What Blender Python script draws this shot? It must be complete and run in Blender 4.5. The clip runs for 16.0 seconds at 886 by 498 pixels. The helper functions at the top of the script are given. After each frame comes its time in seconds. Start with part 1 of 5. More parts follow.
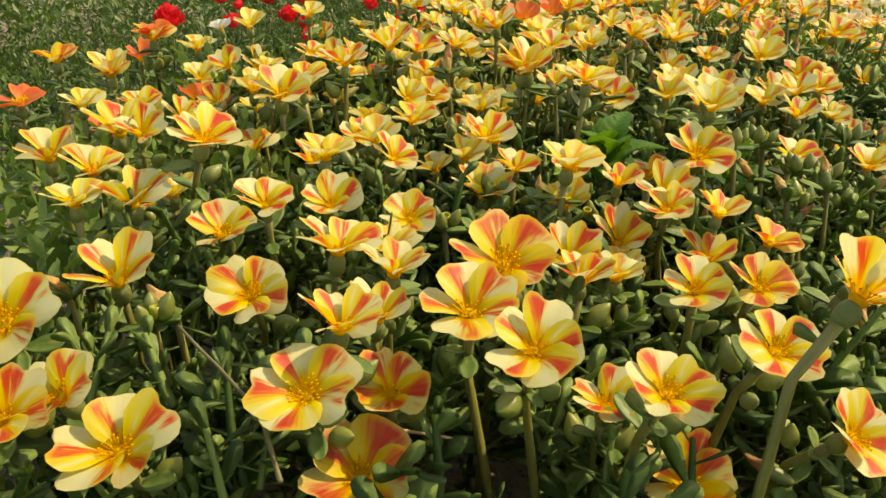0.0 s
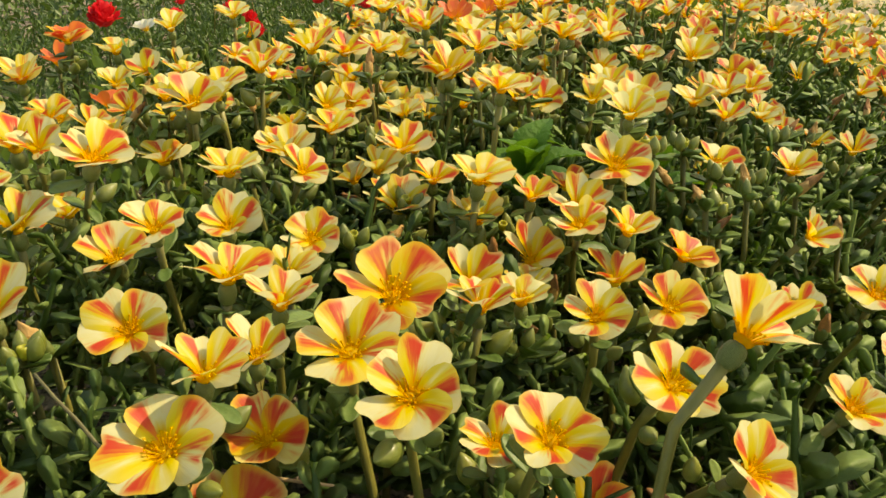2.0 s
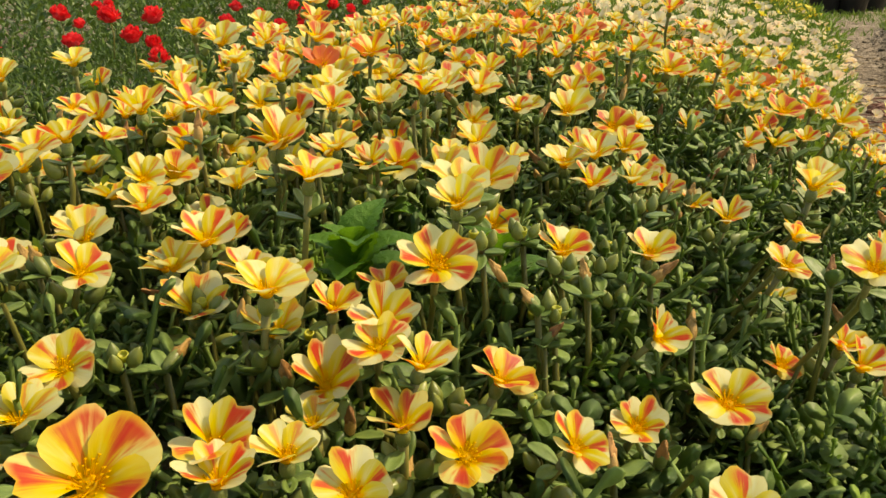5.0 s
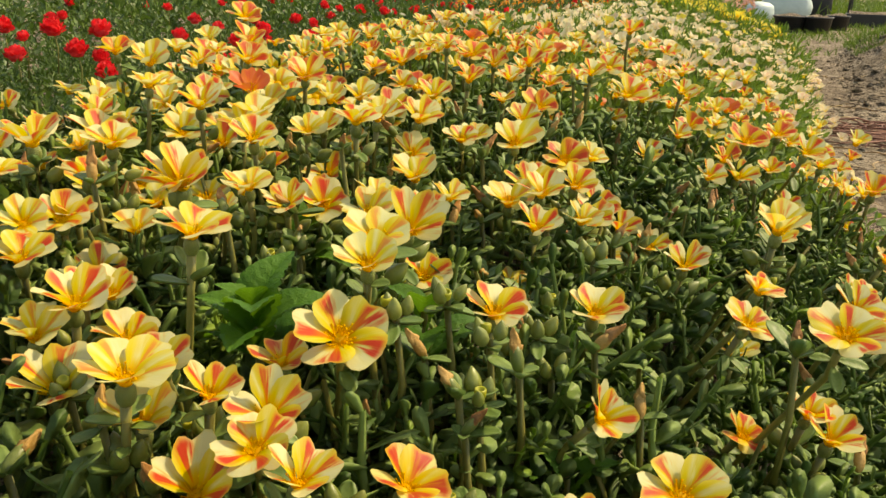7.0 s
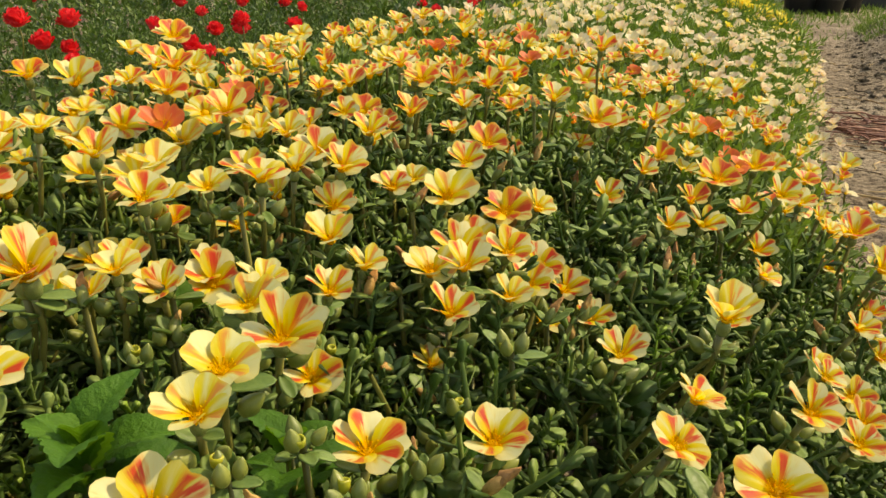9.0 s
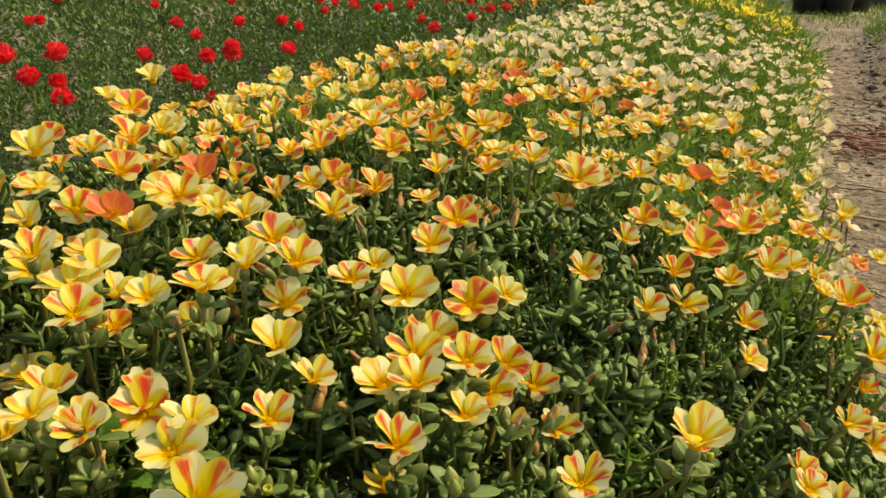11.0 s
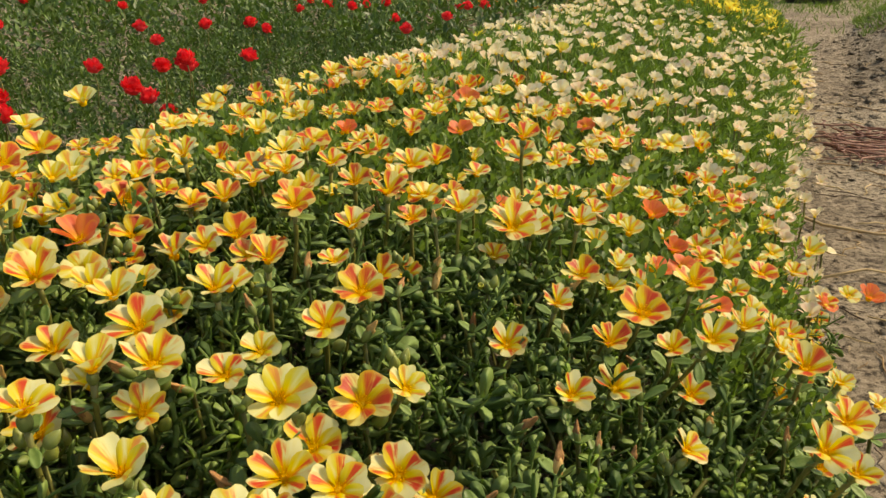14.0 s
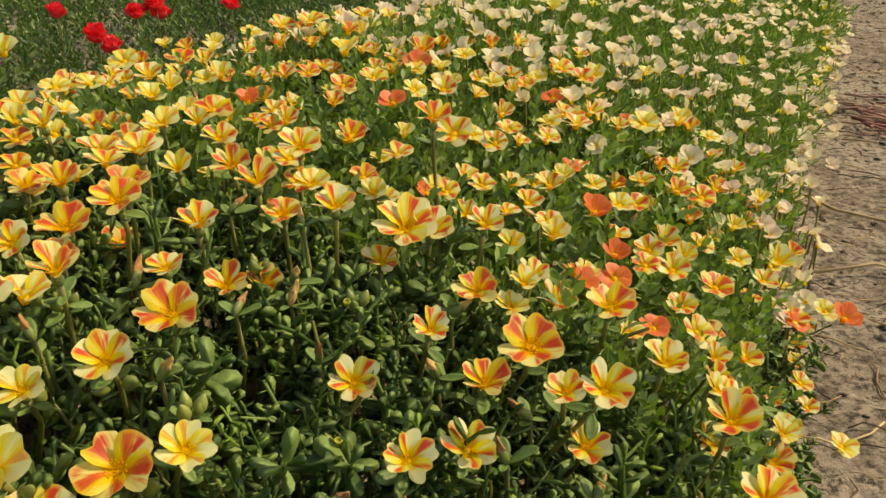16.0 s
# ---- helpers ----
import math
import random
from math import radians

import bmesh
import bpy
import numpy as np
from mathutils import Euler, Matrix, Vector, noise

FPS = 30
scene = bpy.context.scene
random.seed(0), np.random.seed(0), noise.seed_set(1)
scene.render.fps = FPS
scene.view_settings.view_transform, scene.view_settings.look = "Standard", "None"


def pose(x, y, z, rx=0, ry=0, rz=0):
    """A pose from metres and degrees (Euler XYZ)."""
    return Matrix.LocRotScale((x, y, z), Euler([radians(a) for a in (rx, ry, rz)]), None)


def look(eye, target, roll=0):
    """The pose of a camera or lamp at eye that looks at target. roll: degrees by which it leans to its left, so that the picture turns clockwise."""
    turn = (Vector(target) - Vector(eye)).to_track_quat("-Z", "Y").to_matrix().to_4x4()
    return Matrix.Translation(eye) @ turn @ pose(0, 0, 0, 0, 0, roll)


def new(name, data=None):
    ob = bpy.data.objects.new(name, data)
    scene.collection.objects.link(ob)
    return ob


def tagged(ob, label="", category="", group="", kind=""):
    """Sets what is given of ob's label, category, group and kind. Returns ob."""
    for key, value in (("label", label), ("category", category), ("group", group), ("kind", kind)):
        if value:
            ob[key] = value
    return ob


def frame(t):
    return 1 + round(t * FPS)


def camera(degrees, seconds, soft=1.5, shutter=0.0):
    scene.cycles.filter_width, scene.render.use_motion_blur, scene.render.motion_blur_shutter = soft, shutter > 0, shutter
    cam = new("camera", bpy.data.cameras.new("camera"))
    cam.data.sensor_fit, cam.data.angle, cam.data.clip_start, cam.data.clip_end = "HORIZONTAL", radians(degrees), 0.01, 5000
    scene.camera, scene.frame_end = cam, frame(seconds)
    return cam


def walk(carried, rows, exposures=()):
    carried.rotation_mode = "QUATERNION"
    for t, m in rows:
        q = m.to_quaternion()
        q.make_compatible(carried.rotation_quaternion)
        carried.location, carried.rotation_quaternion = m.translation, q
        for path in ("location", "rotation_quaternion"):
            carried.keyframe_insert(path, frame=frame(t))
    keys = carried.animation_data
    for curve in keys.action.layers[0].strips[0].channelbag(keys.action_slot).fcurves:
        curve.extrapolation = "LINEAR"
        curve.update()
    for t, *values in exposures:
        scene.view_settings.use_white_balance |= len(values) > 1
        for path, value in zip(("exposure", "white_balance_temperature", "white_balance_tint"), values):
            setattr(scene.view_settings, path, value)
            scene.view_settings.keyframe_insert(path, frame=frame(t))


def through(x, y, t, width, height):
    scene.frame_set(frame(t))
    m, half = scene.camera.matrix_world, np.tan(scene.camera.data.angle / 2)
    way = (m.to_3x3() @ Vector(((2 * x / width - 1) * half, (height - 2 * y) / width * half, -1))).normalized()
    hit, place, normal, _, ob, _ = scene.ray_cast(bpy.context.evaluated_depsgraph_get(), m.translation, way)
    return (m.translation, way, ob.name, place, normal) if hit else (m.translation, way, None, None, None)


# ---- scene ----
cam = camera(56.6, 16.0)
METRES, EYE, TILT, LEAN, TURN = 0.6, 0.396, -20.0, 0.0, 0.0
ROWS = [
    (0.0, 0.0, 0.0, 0.0, 0.0, 0.0, -0.0),
    (0.5, 0.0113, 0.0077, 0.0049, -0.78, -0.27, 0.44),
    (1.0, 0.0233, 0.0107, 0.0105, -1.42, -0.47, 0.81),
    (1.5, 0.0331, 0.0148, 0.0151, -2.03, -0.6, 1.07),
    (2.0, 0.0413, 0.0245, 0.0207, -2.49, -0.72, 1.09),
    (2.5, 0.045, 0.0403, 0.0233, -3.1, -0.83, 1.04),
    (3.0, 0.0606, 0.0621, 0.0311, -3.75, -0.91, 1.01),
    (3.5, 0.0804, 0.0714, 0.0438, -4.42, -0.93, 1.07),
    (4.0, 0.1007, 0.0763, 0.0596, -5.08, -0.74, 1.3),
    (4.5, 0.1256, 0.0838, 0.0762, -5.65, -0.38, 1.58),
    (7.0, 0.1956, 0.1733, 0.1181, -8.17, 0.81, 1.66),
    (7.5, 0.2044, 0.1934, 0.127, -8.43, 0.69, 1.3),
    (8.0, 0.2215, 0.1999, 0.1528, -8.51, 0.32, 1.09),
    (8.5, 0.2543, 0.2155, 0.1802, -8.19, -0.3, 0.96),
    (9.0, 0.2914, 0.2471, 0.2071, -7.7, -1.01, 0.86),
    (11.5, 0.3537, 0.2956, 0.3081, -6.91, -0.95, 1.7),
    (12.0, 0.3614, 0.3101, 0.3127, -7.1, -0.73, 1.99),
    (12.5, 0.3776, 0.3242, 0.3221, -7.21, -0.59, 2.15),
    (13.0, 0.4068, 0.3506, 0.3409, -7.23, -0.79, 2.18),
    (13.5, 0.4252, 0.3607, 0.3645, -7.21, -1.21, 2.2),
    (14.0, 0.4585, 0.3814, 0.3814, -7.21, -1.8, 2.22),
    (14.5, 0.507, 0.4106, 0.3947, -7.11, -2.53, 2.12),
    (15.0, 0.5574, 0.4372, 0.4134, -6.67, -3.31, 1.81),
    (15.5, 0.6007, 0.4639, 0.4338, -5.87, -4.21, 1.13),
    (16.0, 0.6499, 0.5267, 0.4307, -4.58, -5.16, 0.05),
]
walk(cam, [(t, pose(0, 0, EYE, TILT, LEAN, TURN) @ pose(METRES * x, METRES * y, METRES * z, 90 + pitch, roll, yaw)) for t, x, y, z, yaw, pitch, roll in ROWS], exposures=[(0.0, 0.92, 10400, 8), (8.5, 0.90, 10200, 7), (12.0, 0.84, 9900, 7), (16.0, 0.79, 9700, 8)])

# ---- light ----
SUN_AZ, SUN_EL = 14.0, 50.0   # degrees: from +x towards +y, and above the horizon
to_sun = Vector((math.cos(radians(SUN_AZ)) * math.cos(radians(SUN_EL)), math.sin(radians(SUN_AZ)) * math.cos(radians(SUN_EL)), math.sin(radians(SUN_EL))))
world = bpy.data.worlds.new("sky")
scene.world = world
world.use_nodes = True
sky = world.node_tree.nodes.new("ShaderNodeTexSky")
sky.sky_type, sky.sun_disc = "NISHITA", False
sky.sun_elevation, sky.sun_rotation = radians(SUN_EL), radians(90 - SUN_AZ)
back = world.node_tree.nodes["Background"]
back.inputs["Strength"].default_value = 0.15
world.node_tree.links.new(sky.outputs[0], back.inputs["Color"])
sun = new("sun", bpy.data.lights.new("sun", "SUN"))
sun.data.energy, sun.data.angle, sun.data.color = 2.4, radians(0.6), (1.0, 0.95, 0.86)
sun.matrix_world = look(to_sun * 30, (0, 0, 0))


# ---- materials ----
def material(name):
    m = bpy.data.materials.new(name)
    m.use_nodes = True
    nt = m.node_tree
    nt.nodes.clear()
    return m, nt


def node(nt, kind, ins=(), **props):
    n = nt.nodes.new("ShaderNode" + kind)
    for k, v in props.items():
        setattr_safe(n, k, v)
    for k, v in dict(ins).items():
        if isinstance(v, bpy.types.NodeSocket):
            nt.links.new(v, n.inputs[k])
        else:
            n.inputs[k].default_value = v
    return n


def setattr_safe(n, k, v):
    if k == "operation":
        n.operation = v
    elif k == "data_type":
        n.data_type = v
    elif k == "clamp":
        n.use_clamp = v
    elif k == "interp":
        n.interpolation_type = v
    elif k == "blend":
        n.blend_type = v


def maths(nt, op, a, b=0.0, clamp=False):
    return node(nt, "Math", {0: a, 1: b}, operation=op, clamp=clamp).outputs[0]


def ramp(nt, x, lo, hi, to0=0.0, to1=1.0):
    return node(nt, "MapRange", {"Value": x, "From Min": lo, "From Max": hi, "To Min": to0, "To Max": to1}, interp="SMOOTHSTEP").outputs["Result"]


def blend(nt, fac, a, b, how="MIX"):
    n = node(nt, "Mix", data_type="RGBA", blend=how)
    for key, v in ((0, fac), (6, a), (7, b)):
        if isinstance(v, bpy.types.NodeSocket):
            nt.links.new(v, n.inputs[key])
        else:
            n.inputs[key].default_value = (*v, 1) if key > 0 else v
    return n.outputs[2]


def grain(nt, coord, scale, detail=3.0, rough=0.6):
    return node(nt, "TexNoise", {"Vector": coord, "Scale": scale, "Detail": detail, "Roughness": rough}).outputs["Fac"]


def finish(nt, colour, rough=0.5, bump=None, bump_size=0.001, through=0.0, through_tint=None, metal=0.0, spec=0.5, coat=0.0):
    p = node(nt, "BsdfPrincipled", {"Metallic": metal, "Specular IOR Level": spec, "Coat Weight": coat})
    for key, v in (("Base Color", colour), ("Roughness", rough)):
        if isinstance(v, bpy.types.NodeSocket):
            nt.links.new(v, p.inputs[key])
        else:
            p.inputs[key].default_value = (*v, 1) if key == "Base Color" else v
    if bump is not None:
        b = node(nt, "Bump", {"Height": bump, "Strength": 0.6, "Distance": bump_size})
        nt.links.new(b.outputs[0], p.inputs["Normal"])
    shader = p.outputs[0]
    if through:
        t = node(nt, "BsdfTranslucent")
        c = through_tint if through_tint is not None else colour
        if isinstance(c, bpy.types.NodeSocket):
            nt.links.new(c, t.inputs["Color"])
        else:
            t.inputs["Color"].default_value = (*c, 1)
        shader = node(nt, "MixShader", {0: through, 1: shader, 2: t.outputs[0]}).outputs[0]
    out = node(nt, "OutputMaterial")
    nt.links.new(shader, out.inputs["Surface"])


def petal_material(name, pale, rim, streak, deep, width, strength, base=(0.84, 0.43, 0.008)):
    """A petal with a pale field, a warm rim and one streak along it that starts from a deep-coloured base."""
    m, nt = material(name)
    uv = node(nt, "UVMap").outputs[0]
    sep = node(nt, "SeparateXYZ", {0: uv})
    s = maths(nt, "SUBTRACT", maths(nt, "MULTIPLY", sep.outputs[0], 2.0), 1.0)
    v = sep.outputs[1]
    rnd = maths(nt, "FRACT", maths(nt, "ADD", node(nt, "ObjectInfo").outputs["Random"], node(nt, "NewGeometry").outputs["Random Per Island"]))
    shift = node(nt, "CombineXYZ", {0: maths(nt, "MULTIPLY", s, 2.4), 1: maths(nt, "MULTIPLY", v, 0.7), 2: maths(nt, "MULTIPLY", rnd, 37.0)}).outputs[0]
    fibre = grain(nt, node(nt, "CombineXYZ", {0: maths(nt, "MULTIPLY", s, 5.5), 1: maths(nt, "MULTIPLY", v, 0.8), 2: maths(nt, "MULTIPLY", rnd, 23.0)}).outputs[0], 1.5, 3.0, 0.6)
    wander = grain(nt, shift, 1.3, 2.0)
    centre = ramp(nt, rnd, 0.0, 1.0, -0.08, 0.4)
    off = maths(nt, "ABSOLUTE", maths(nt, "ADD", maths(nt, "SUBTRACT", s, centre), maths(nt, "MULTIPLY", maths(nt, "SUBTRACT", wander, 0.5), 0.85)))
    off = maths(nt, "ADD", off, maths(nt, "MULTIPLY", maths(nt, "SUBTRACT", fibre, 0.5), 0.5))
    wide = maths(nt, "MULTIPLY", maths(nt, "MULTIPLY", ramp(nt, wander, 0.3, 0.7, 0.6, 1.4), width), ramp(nt, v, 0.25, 0.9, 0.75, 1.2))
    ratio = maths(nt, "DIVIDE", off, wide)
    mark = maths(nt, "SUBTRACT", 1.0, ramp(nt, ratio, 0.3, 1.3))
    mark = maths(nt, "MULTIPLY", mark, ramp(nt, v, 0.12, 0.32))
    mark = maths(nt, "MULTIPLY", mark, ramp(nt, v, 1.03, 0.85, 0.35, 1.0))
    mark = maths(nt, "MULTIPLY", mark, maths(nt, "MULTIPLY", ramp(nt, wander, 0.2, 0.6, 0.7, 1.0), strength))
    halo = maths(nt, "SUBTRACT", 1.0, ramp(nt, ratio, 1.0, 3.0))
    edge = ramp(nt, maths(nt, "ADD", s, maths(nt, "MULTIPLY", wander, 0.6)), 0.55, 1.05, 0.0, 1.0)
    rib = maths(nt, "MULTIPLY", halo, ramp(nt, maths(nt, "SUBTRACT", s, centre), -0.3, 0.1, 0.25, 1.0))
    field = maths(nt, "MAXIMUM", rib, edge)
    field = maths(nt, "MAXIMUM", field, ramp(nt, maths(nt, "ADD", v, maths(nt, "MULTIPLY", maths(nt, "SUBTRACT", wander, 0.5), 0.5)), 0.64, 0.26))
    field = maths(nt, "MAXIMUM", field, ramp(nt, v, 0.93, 1.0, 0.0, 0.35))
    field = maths(nt, "MULTIPLY", field, ramp(nt, v, 0.6, 0.95, 1.0, 0.85))
    colour = blend(nt, field, pale, rim)
    colour = blend(nt, mark, colour, blend(nt, maths(nt, "MULTIPLY", ramp(nt, v, 0.2, 0.7), ramp(nt, mark, 0.35, 0.95)), deep, streak))
    colour = blend(nt, maths(nt, "MULTIPLY", maths(nt, "SUBTRACT", 1.0, maths(nt, "MULTIPLY", mark, 0.6)), ramp(nt, maths(nt, "ADD", v, maths(nt, "MULTIPLY", maths(nt, "SUBTRACT", fibre, 0.5), 0.25)), 0.56, 0.18, 0.0, 0.92)), colour, base)
    colour = blend(nt, ramp(nt, fibre, 0.3, 0.8, 0.0, 0.06), colour, rim)
    finish(nt, colour, 0.48, fibre, 0.00025, 0.45, None, 0.0, 0.35)
    return m


CREAM, LEMON = (0.78, 0.75, 0.42), (0.75, 0.60, 0.015)
PETALS = {
    "S": petal_material("striped_petal", CREAM, LEMON, (0.74, 0.052, 0.024), (0.84, 0.23, 0.008), 0.26, 1.0),
    "O": petal_material("red_striped_petal", (0.79, 0.72, 0.28), (0.78, 0.57, 0.013), (0.68, 0.045, 0.022), (0.80, 0.14, 0.010), 0.42, 1.0),
    "P": petal_material("pale_petal", (0.78, 0.76, 0.38), (0.77, 0.62, 0.02), (0.78, 0.20, 0.07), (0.83, 0.28, 0.02), 0.17, 0.8),
    "R": petal_material("salmon_petal", (0.80, 0.17, 0.075), (0.82, 0.24, 0.05), (0.74, 0.08, 0.05), (0.80, 0.2, 0.02), 0.5, 0.8),
    "W": petal_material("white_petal", (0.80, 0.80, 0.72), (0.80, 0.79, 0.60), (0.80, 0.78, 0.6), (0.8, 0.7, 0.3), 0.2, 0.3),
}
PEACH = petal_material("peach_petal", (0.82, 0.73, 0.56), (0.79, 0.72, 0.44), (0.80, 0.50, 0.42), (0.82, 0.62, 0.3), 0.4, 0.6, (0.82, 0.62, 0.18))
ROSY = petal_material("rosy_petal", (0.79, 0.67, 0.54), (0.79, 0.69, 0.47), (0.76, 0.42, 0.38), (0.8, 0.55, 0.3), 0.5, 0.7, (0.82, 0.62, 0.2))
YELLOW = petal_material("yellow_petal", (0.78, 0.68, 0.10), (0.78, 0.68, 0.12), (0.85, 0.55, 0.03), (0.85, 0.5, 0.02), 0.3, 0.4)
ORANGE = petal_material("orange_petal", (0.82, 0.36, 0.06), (0.82, 0.45, 0.08), (0.78, 0.2, 0.05), (0.8, 0.25, 0.02), 0.4, 0.6)
PINK = petal_material("pink_petal", (0.56, 0.33, 0.31), (0.55, 0.34, 0.3), (0.5, 0.2, 0.22), (0.7, 0.3, 0.2), 0.4, 0.6)


def plain(name, colour, other, scale=60.0, rough=0.5, bump=0.0006, through=0.0, spec=0.5, island=0.0, tint=None):
    """A surface that wanders between two colours at two scales, and from piece to piece."""
    m, nt = material(name)
    at = node(nt, "TexCoord").outputs["Object"]
    big, small = grain(nt, at, scale * 0.25, 2.0), grain(nt, at, scale * 2.5, 4.0)
    mixed = maths(nt, "ADD", maths(nt, "MULTIPLY", big, 0.6), maths(nt, "MULTIPLY", small, 0.4))
    if island:
        own = node(nt, "NewGeometry").outputs["Random Per Island"]
        mixed = maths(nt, "ADD", mixed, maths(nt, "MULTIPLY", maths(nt, "SUBTRACT", own, 0.5), island))
    else:
        own = node(nt, "ObjectInfo").outputs["Random"]
        mixed = maths(nt, "ADD", mixed, maths(nt, "MULTIPLY", maths(nt, "SUBTRACT", own, 0.5), 0.25))
    c = blend(nt, ramp(nt, mixed, 0.2, 0.8), colour, other)
    finish(nt, c, ramp(nt, small, 0.2, 0.8, rough - 0.1, rough + 0.12), small, bump, through, tint, 0.0, spec)
    return m


LEAF = plain("purslane_leaf", (0.056, 0.110, 0.026), (0.218, 0.312, 0.086), 140, 0.48, 0.0006, 0.26, 0.32, 0.95, (0.20, 0.34, 0.035))
LEAF_ONE = plain("fleshy_leaf", (0.062, 0.124, 0.025), (0.205, 0.292, 0.078), 150, 0.45, 0.0005, 0.18, 0.32, 0.0, (0.16, 0.26, 0.03))
YOUNG = plain("young_leaf", (0.085, 0.160, 0.022), (0.250, 0.380, 0.060), 140, 0.42, 0.0005, 0.30, 0.35, 0.8, (0.26, 0.44, 0.035))
NEEDLE = plain("narrow_leaf", (0.06, 0.12, 0.018), (0.20, 0.31, 0.055), 140, 0.45, 0.0005, 0.18, 0.4, 0.9, (0.2, 0.36, 0.03))
FERNY = plain("fine_leaf", (0.024, 0.056, 0.010), (0.105, 0.166, 0.034), 120, 0.45, 0.0005, 0.15, 0.4, 0.9, (0.12, 0.24, 0.02))
GRASS = plain("grass_blade", (0.045, 0.085, 0.018), (0.145, 0.195, 0.055), 90, 0.55, 0.0005, 0.25, 0.3, 0.9, (0.2, 0.34, 0.03))
STEM = plain("green_stem", (0.110, 0.108, 0.020), (0.215, 0.200, 0.045), 120, 0.45, 0.0004, 0.05)
STALK = plain("dull_stalk", (0.10, 0.09, 0.03), (0.20, 0.17, 0.07), 120, 0.6, 0.0006)
CALYX = plain("green_calyx", (0.11, 0.15, 0.03), (0.22, 0.25, 0.07), 160, 0.4, 0.0004, 0.1)
BUD = plain("green_bud", (0.13, 0.165, 0.028), (0.27, 0.29, 0.065), 160, 0.35, 0.0004, 0.1)
POLLEN = plain("golden_stamen", (0.97, 0.60, 0.008), (0.98, 0.78, 0.04), 300, 0.6, 0.0002, 0.65)
WITHERED = plain("withered_petal", (0.46, 0.25, 0.06), (0.72, 0.46, 0.17), 220, 0.6, 0.001, 0.25)
WITHER_TIP = plain("withered_tip", (0.22, 0.085, 0.028), (0.66, 0.34, 0.12), 260, 0.7, 0.001, 0.15)
DEAD = plain("dead_flower", (0.035, 0.02, 0.012), (0.13, 0.07, 0.04), 300, 0.8, 0.001)
RED = plain("crimson_petal", (0.80, 0.014, 0.028), (0.90, 0.05, 0.06), 160, 0.5, 0.0008, 0.42, 0.4, 0.8)
NETTLE = plain("toothed_leaf", (0.022, 0.090, 0.008), (0.080, 0.195, 0.022), 160, 0.52, 0.002, 0.25, 0.22, 0.0, (0.2, 0.45, 0.03))
STRAW = plain("dry_straw", (0.28, 0.17, 0.08), (0.52, 0.38, 0.2), 80, 0.75, 0.001, 0.0, 0.2, 0.9)
RED_STRAW = plain("red_dry_stalk", (0.15, 0.06, 0.045), (0.36, 0.19, 0.14), 80, 0.7, 0.001, 0.0, 0.3, 0.9)
PLASTIC = plain("black_plastic", (0.012, 0.012, 0.014), (0.03, 0.03, 0.034), 30, 0.5, 0.0006)
BAG = plain("white_sack", (0.40, 0.50, 0.49), (0.58, 0.66, 0.65), 12, 0.45, 0.004)
TEAL = plain("teal_print", (0.25, 0.5, 0.48), (0.5, 0.68, 0.64), 12, 0.45, 0.003)
DARKWOOD = plain("dark_post", (0.018, 0.02, 0.03), (0.05, 0.05, 0.06), 18, 0.7, 0.003)


def soil_material():
    m, nt = material("dry_soil")
    at = node(nt, "TexCoord").outputs["Object"]
    a, b, c, d = grain(nt, at, 2.2, 3.0), grain(nt, at, 14.0, 7.0, 0.72), grain(nt, at, 70.0, 8.0, 0.78), grain(nt, at, 380.0, 4.0, 0.7)
    colour = blend(nt, ramp(nt, b, 0.38, 0.62), (0.17, 0.133, 0.097), (0.35, 0.28, 0.205))
    colour = blend(nt, ramp(nt, a, 0.44, 0.6, 0.0, 0.7), colour, (0.40, 0.33, 0.245))
    # crevice shade put into the colour: near black where bump noise c dips
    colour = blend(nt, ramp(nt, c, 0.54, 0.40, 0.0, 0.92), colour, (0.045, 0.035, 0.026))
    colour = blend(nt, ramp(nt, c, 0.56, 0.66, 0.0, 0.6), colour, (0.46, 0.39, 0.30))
    colour = blend(nt, ramp(nt, d, 0.58, 0.72, 0.0, 0.5), colour, (0.50, 0.43, 0.34))
    h = maths(nt, "ADD", maths(nt, "MULTIPLY", b, 0.9), maths(nt, "ADD", maths(nt, "MULTIPLY", c, 0.7), maths(nt, "MULTIPLY", d, 0.25)))
    finish(nt, colour, 0.95, h, 0.032, spec=0.08)
    return m


SOIL = soil_material()

# ---- the lie of the land: u runs across the bed (to the path), v along it ----
AX, AY = 0.866, 0.5
PROFILE_U = [-0.66, -0.60, -0.48, -0.36, -0.24, -0.12, 0.0, 0.06, 0.12, 0.18, 0.216]
PROFILE_Z = [0.10, 0.28, 0.345, 0.348, 0.336, 0.318, 0.288, 0.258, 0.234, 0.186, 0.08]


def to_uv(x, y):
    return x * AX - y * AY, x * AY + y * AX


def to_xy(u, v):
    return u * AX + v * AY, -u * AY + v * AX


def bloom_height(u, v):
    """The height at which the flowers of the bed stand."""
    u = u + np.interp(v, [0.9, 1.4, 3.0, 3.5, 4.0, 4.6, 5.4], [0.015, 0.068, 0.072, 0.085, 0.12, 0.20, 0.32]) * (u > -0.3)
    return np.interp(u, PROFILE_U, PROFILE_Z) * np.interp(v, [0.18, 0.78, 1.4, 2.0, 2.6, 3.4, 4.3, 5.2, 5.5], [0.87, 1.0, 0.98, 0.95, 0.92, 0.88, 0.83, 0.76, 0.3])


def ease(t):
    t = max(0.0, min(1.0, t))
    return t * t * (3 - 2 * t)


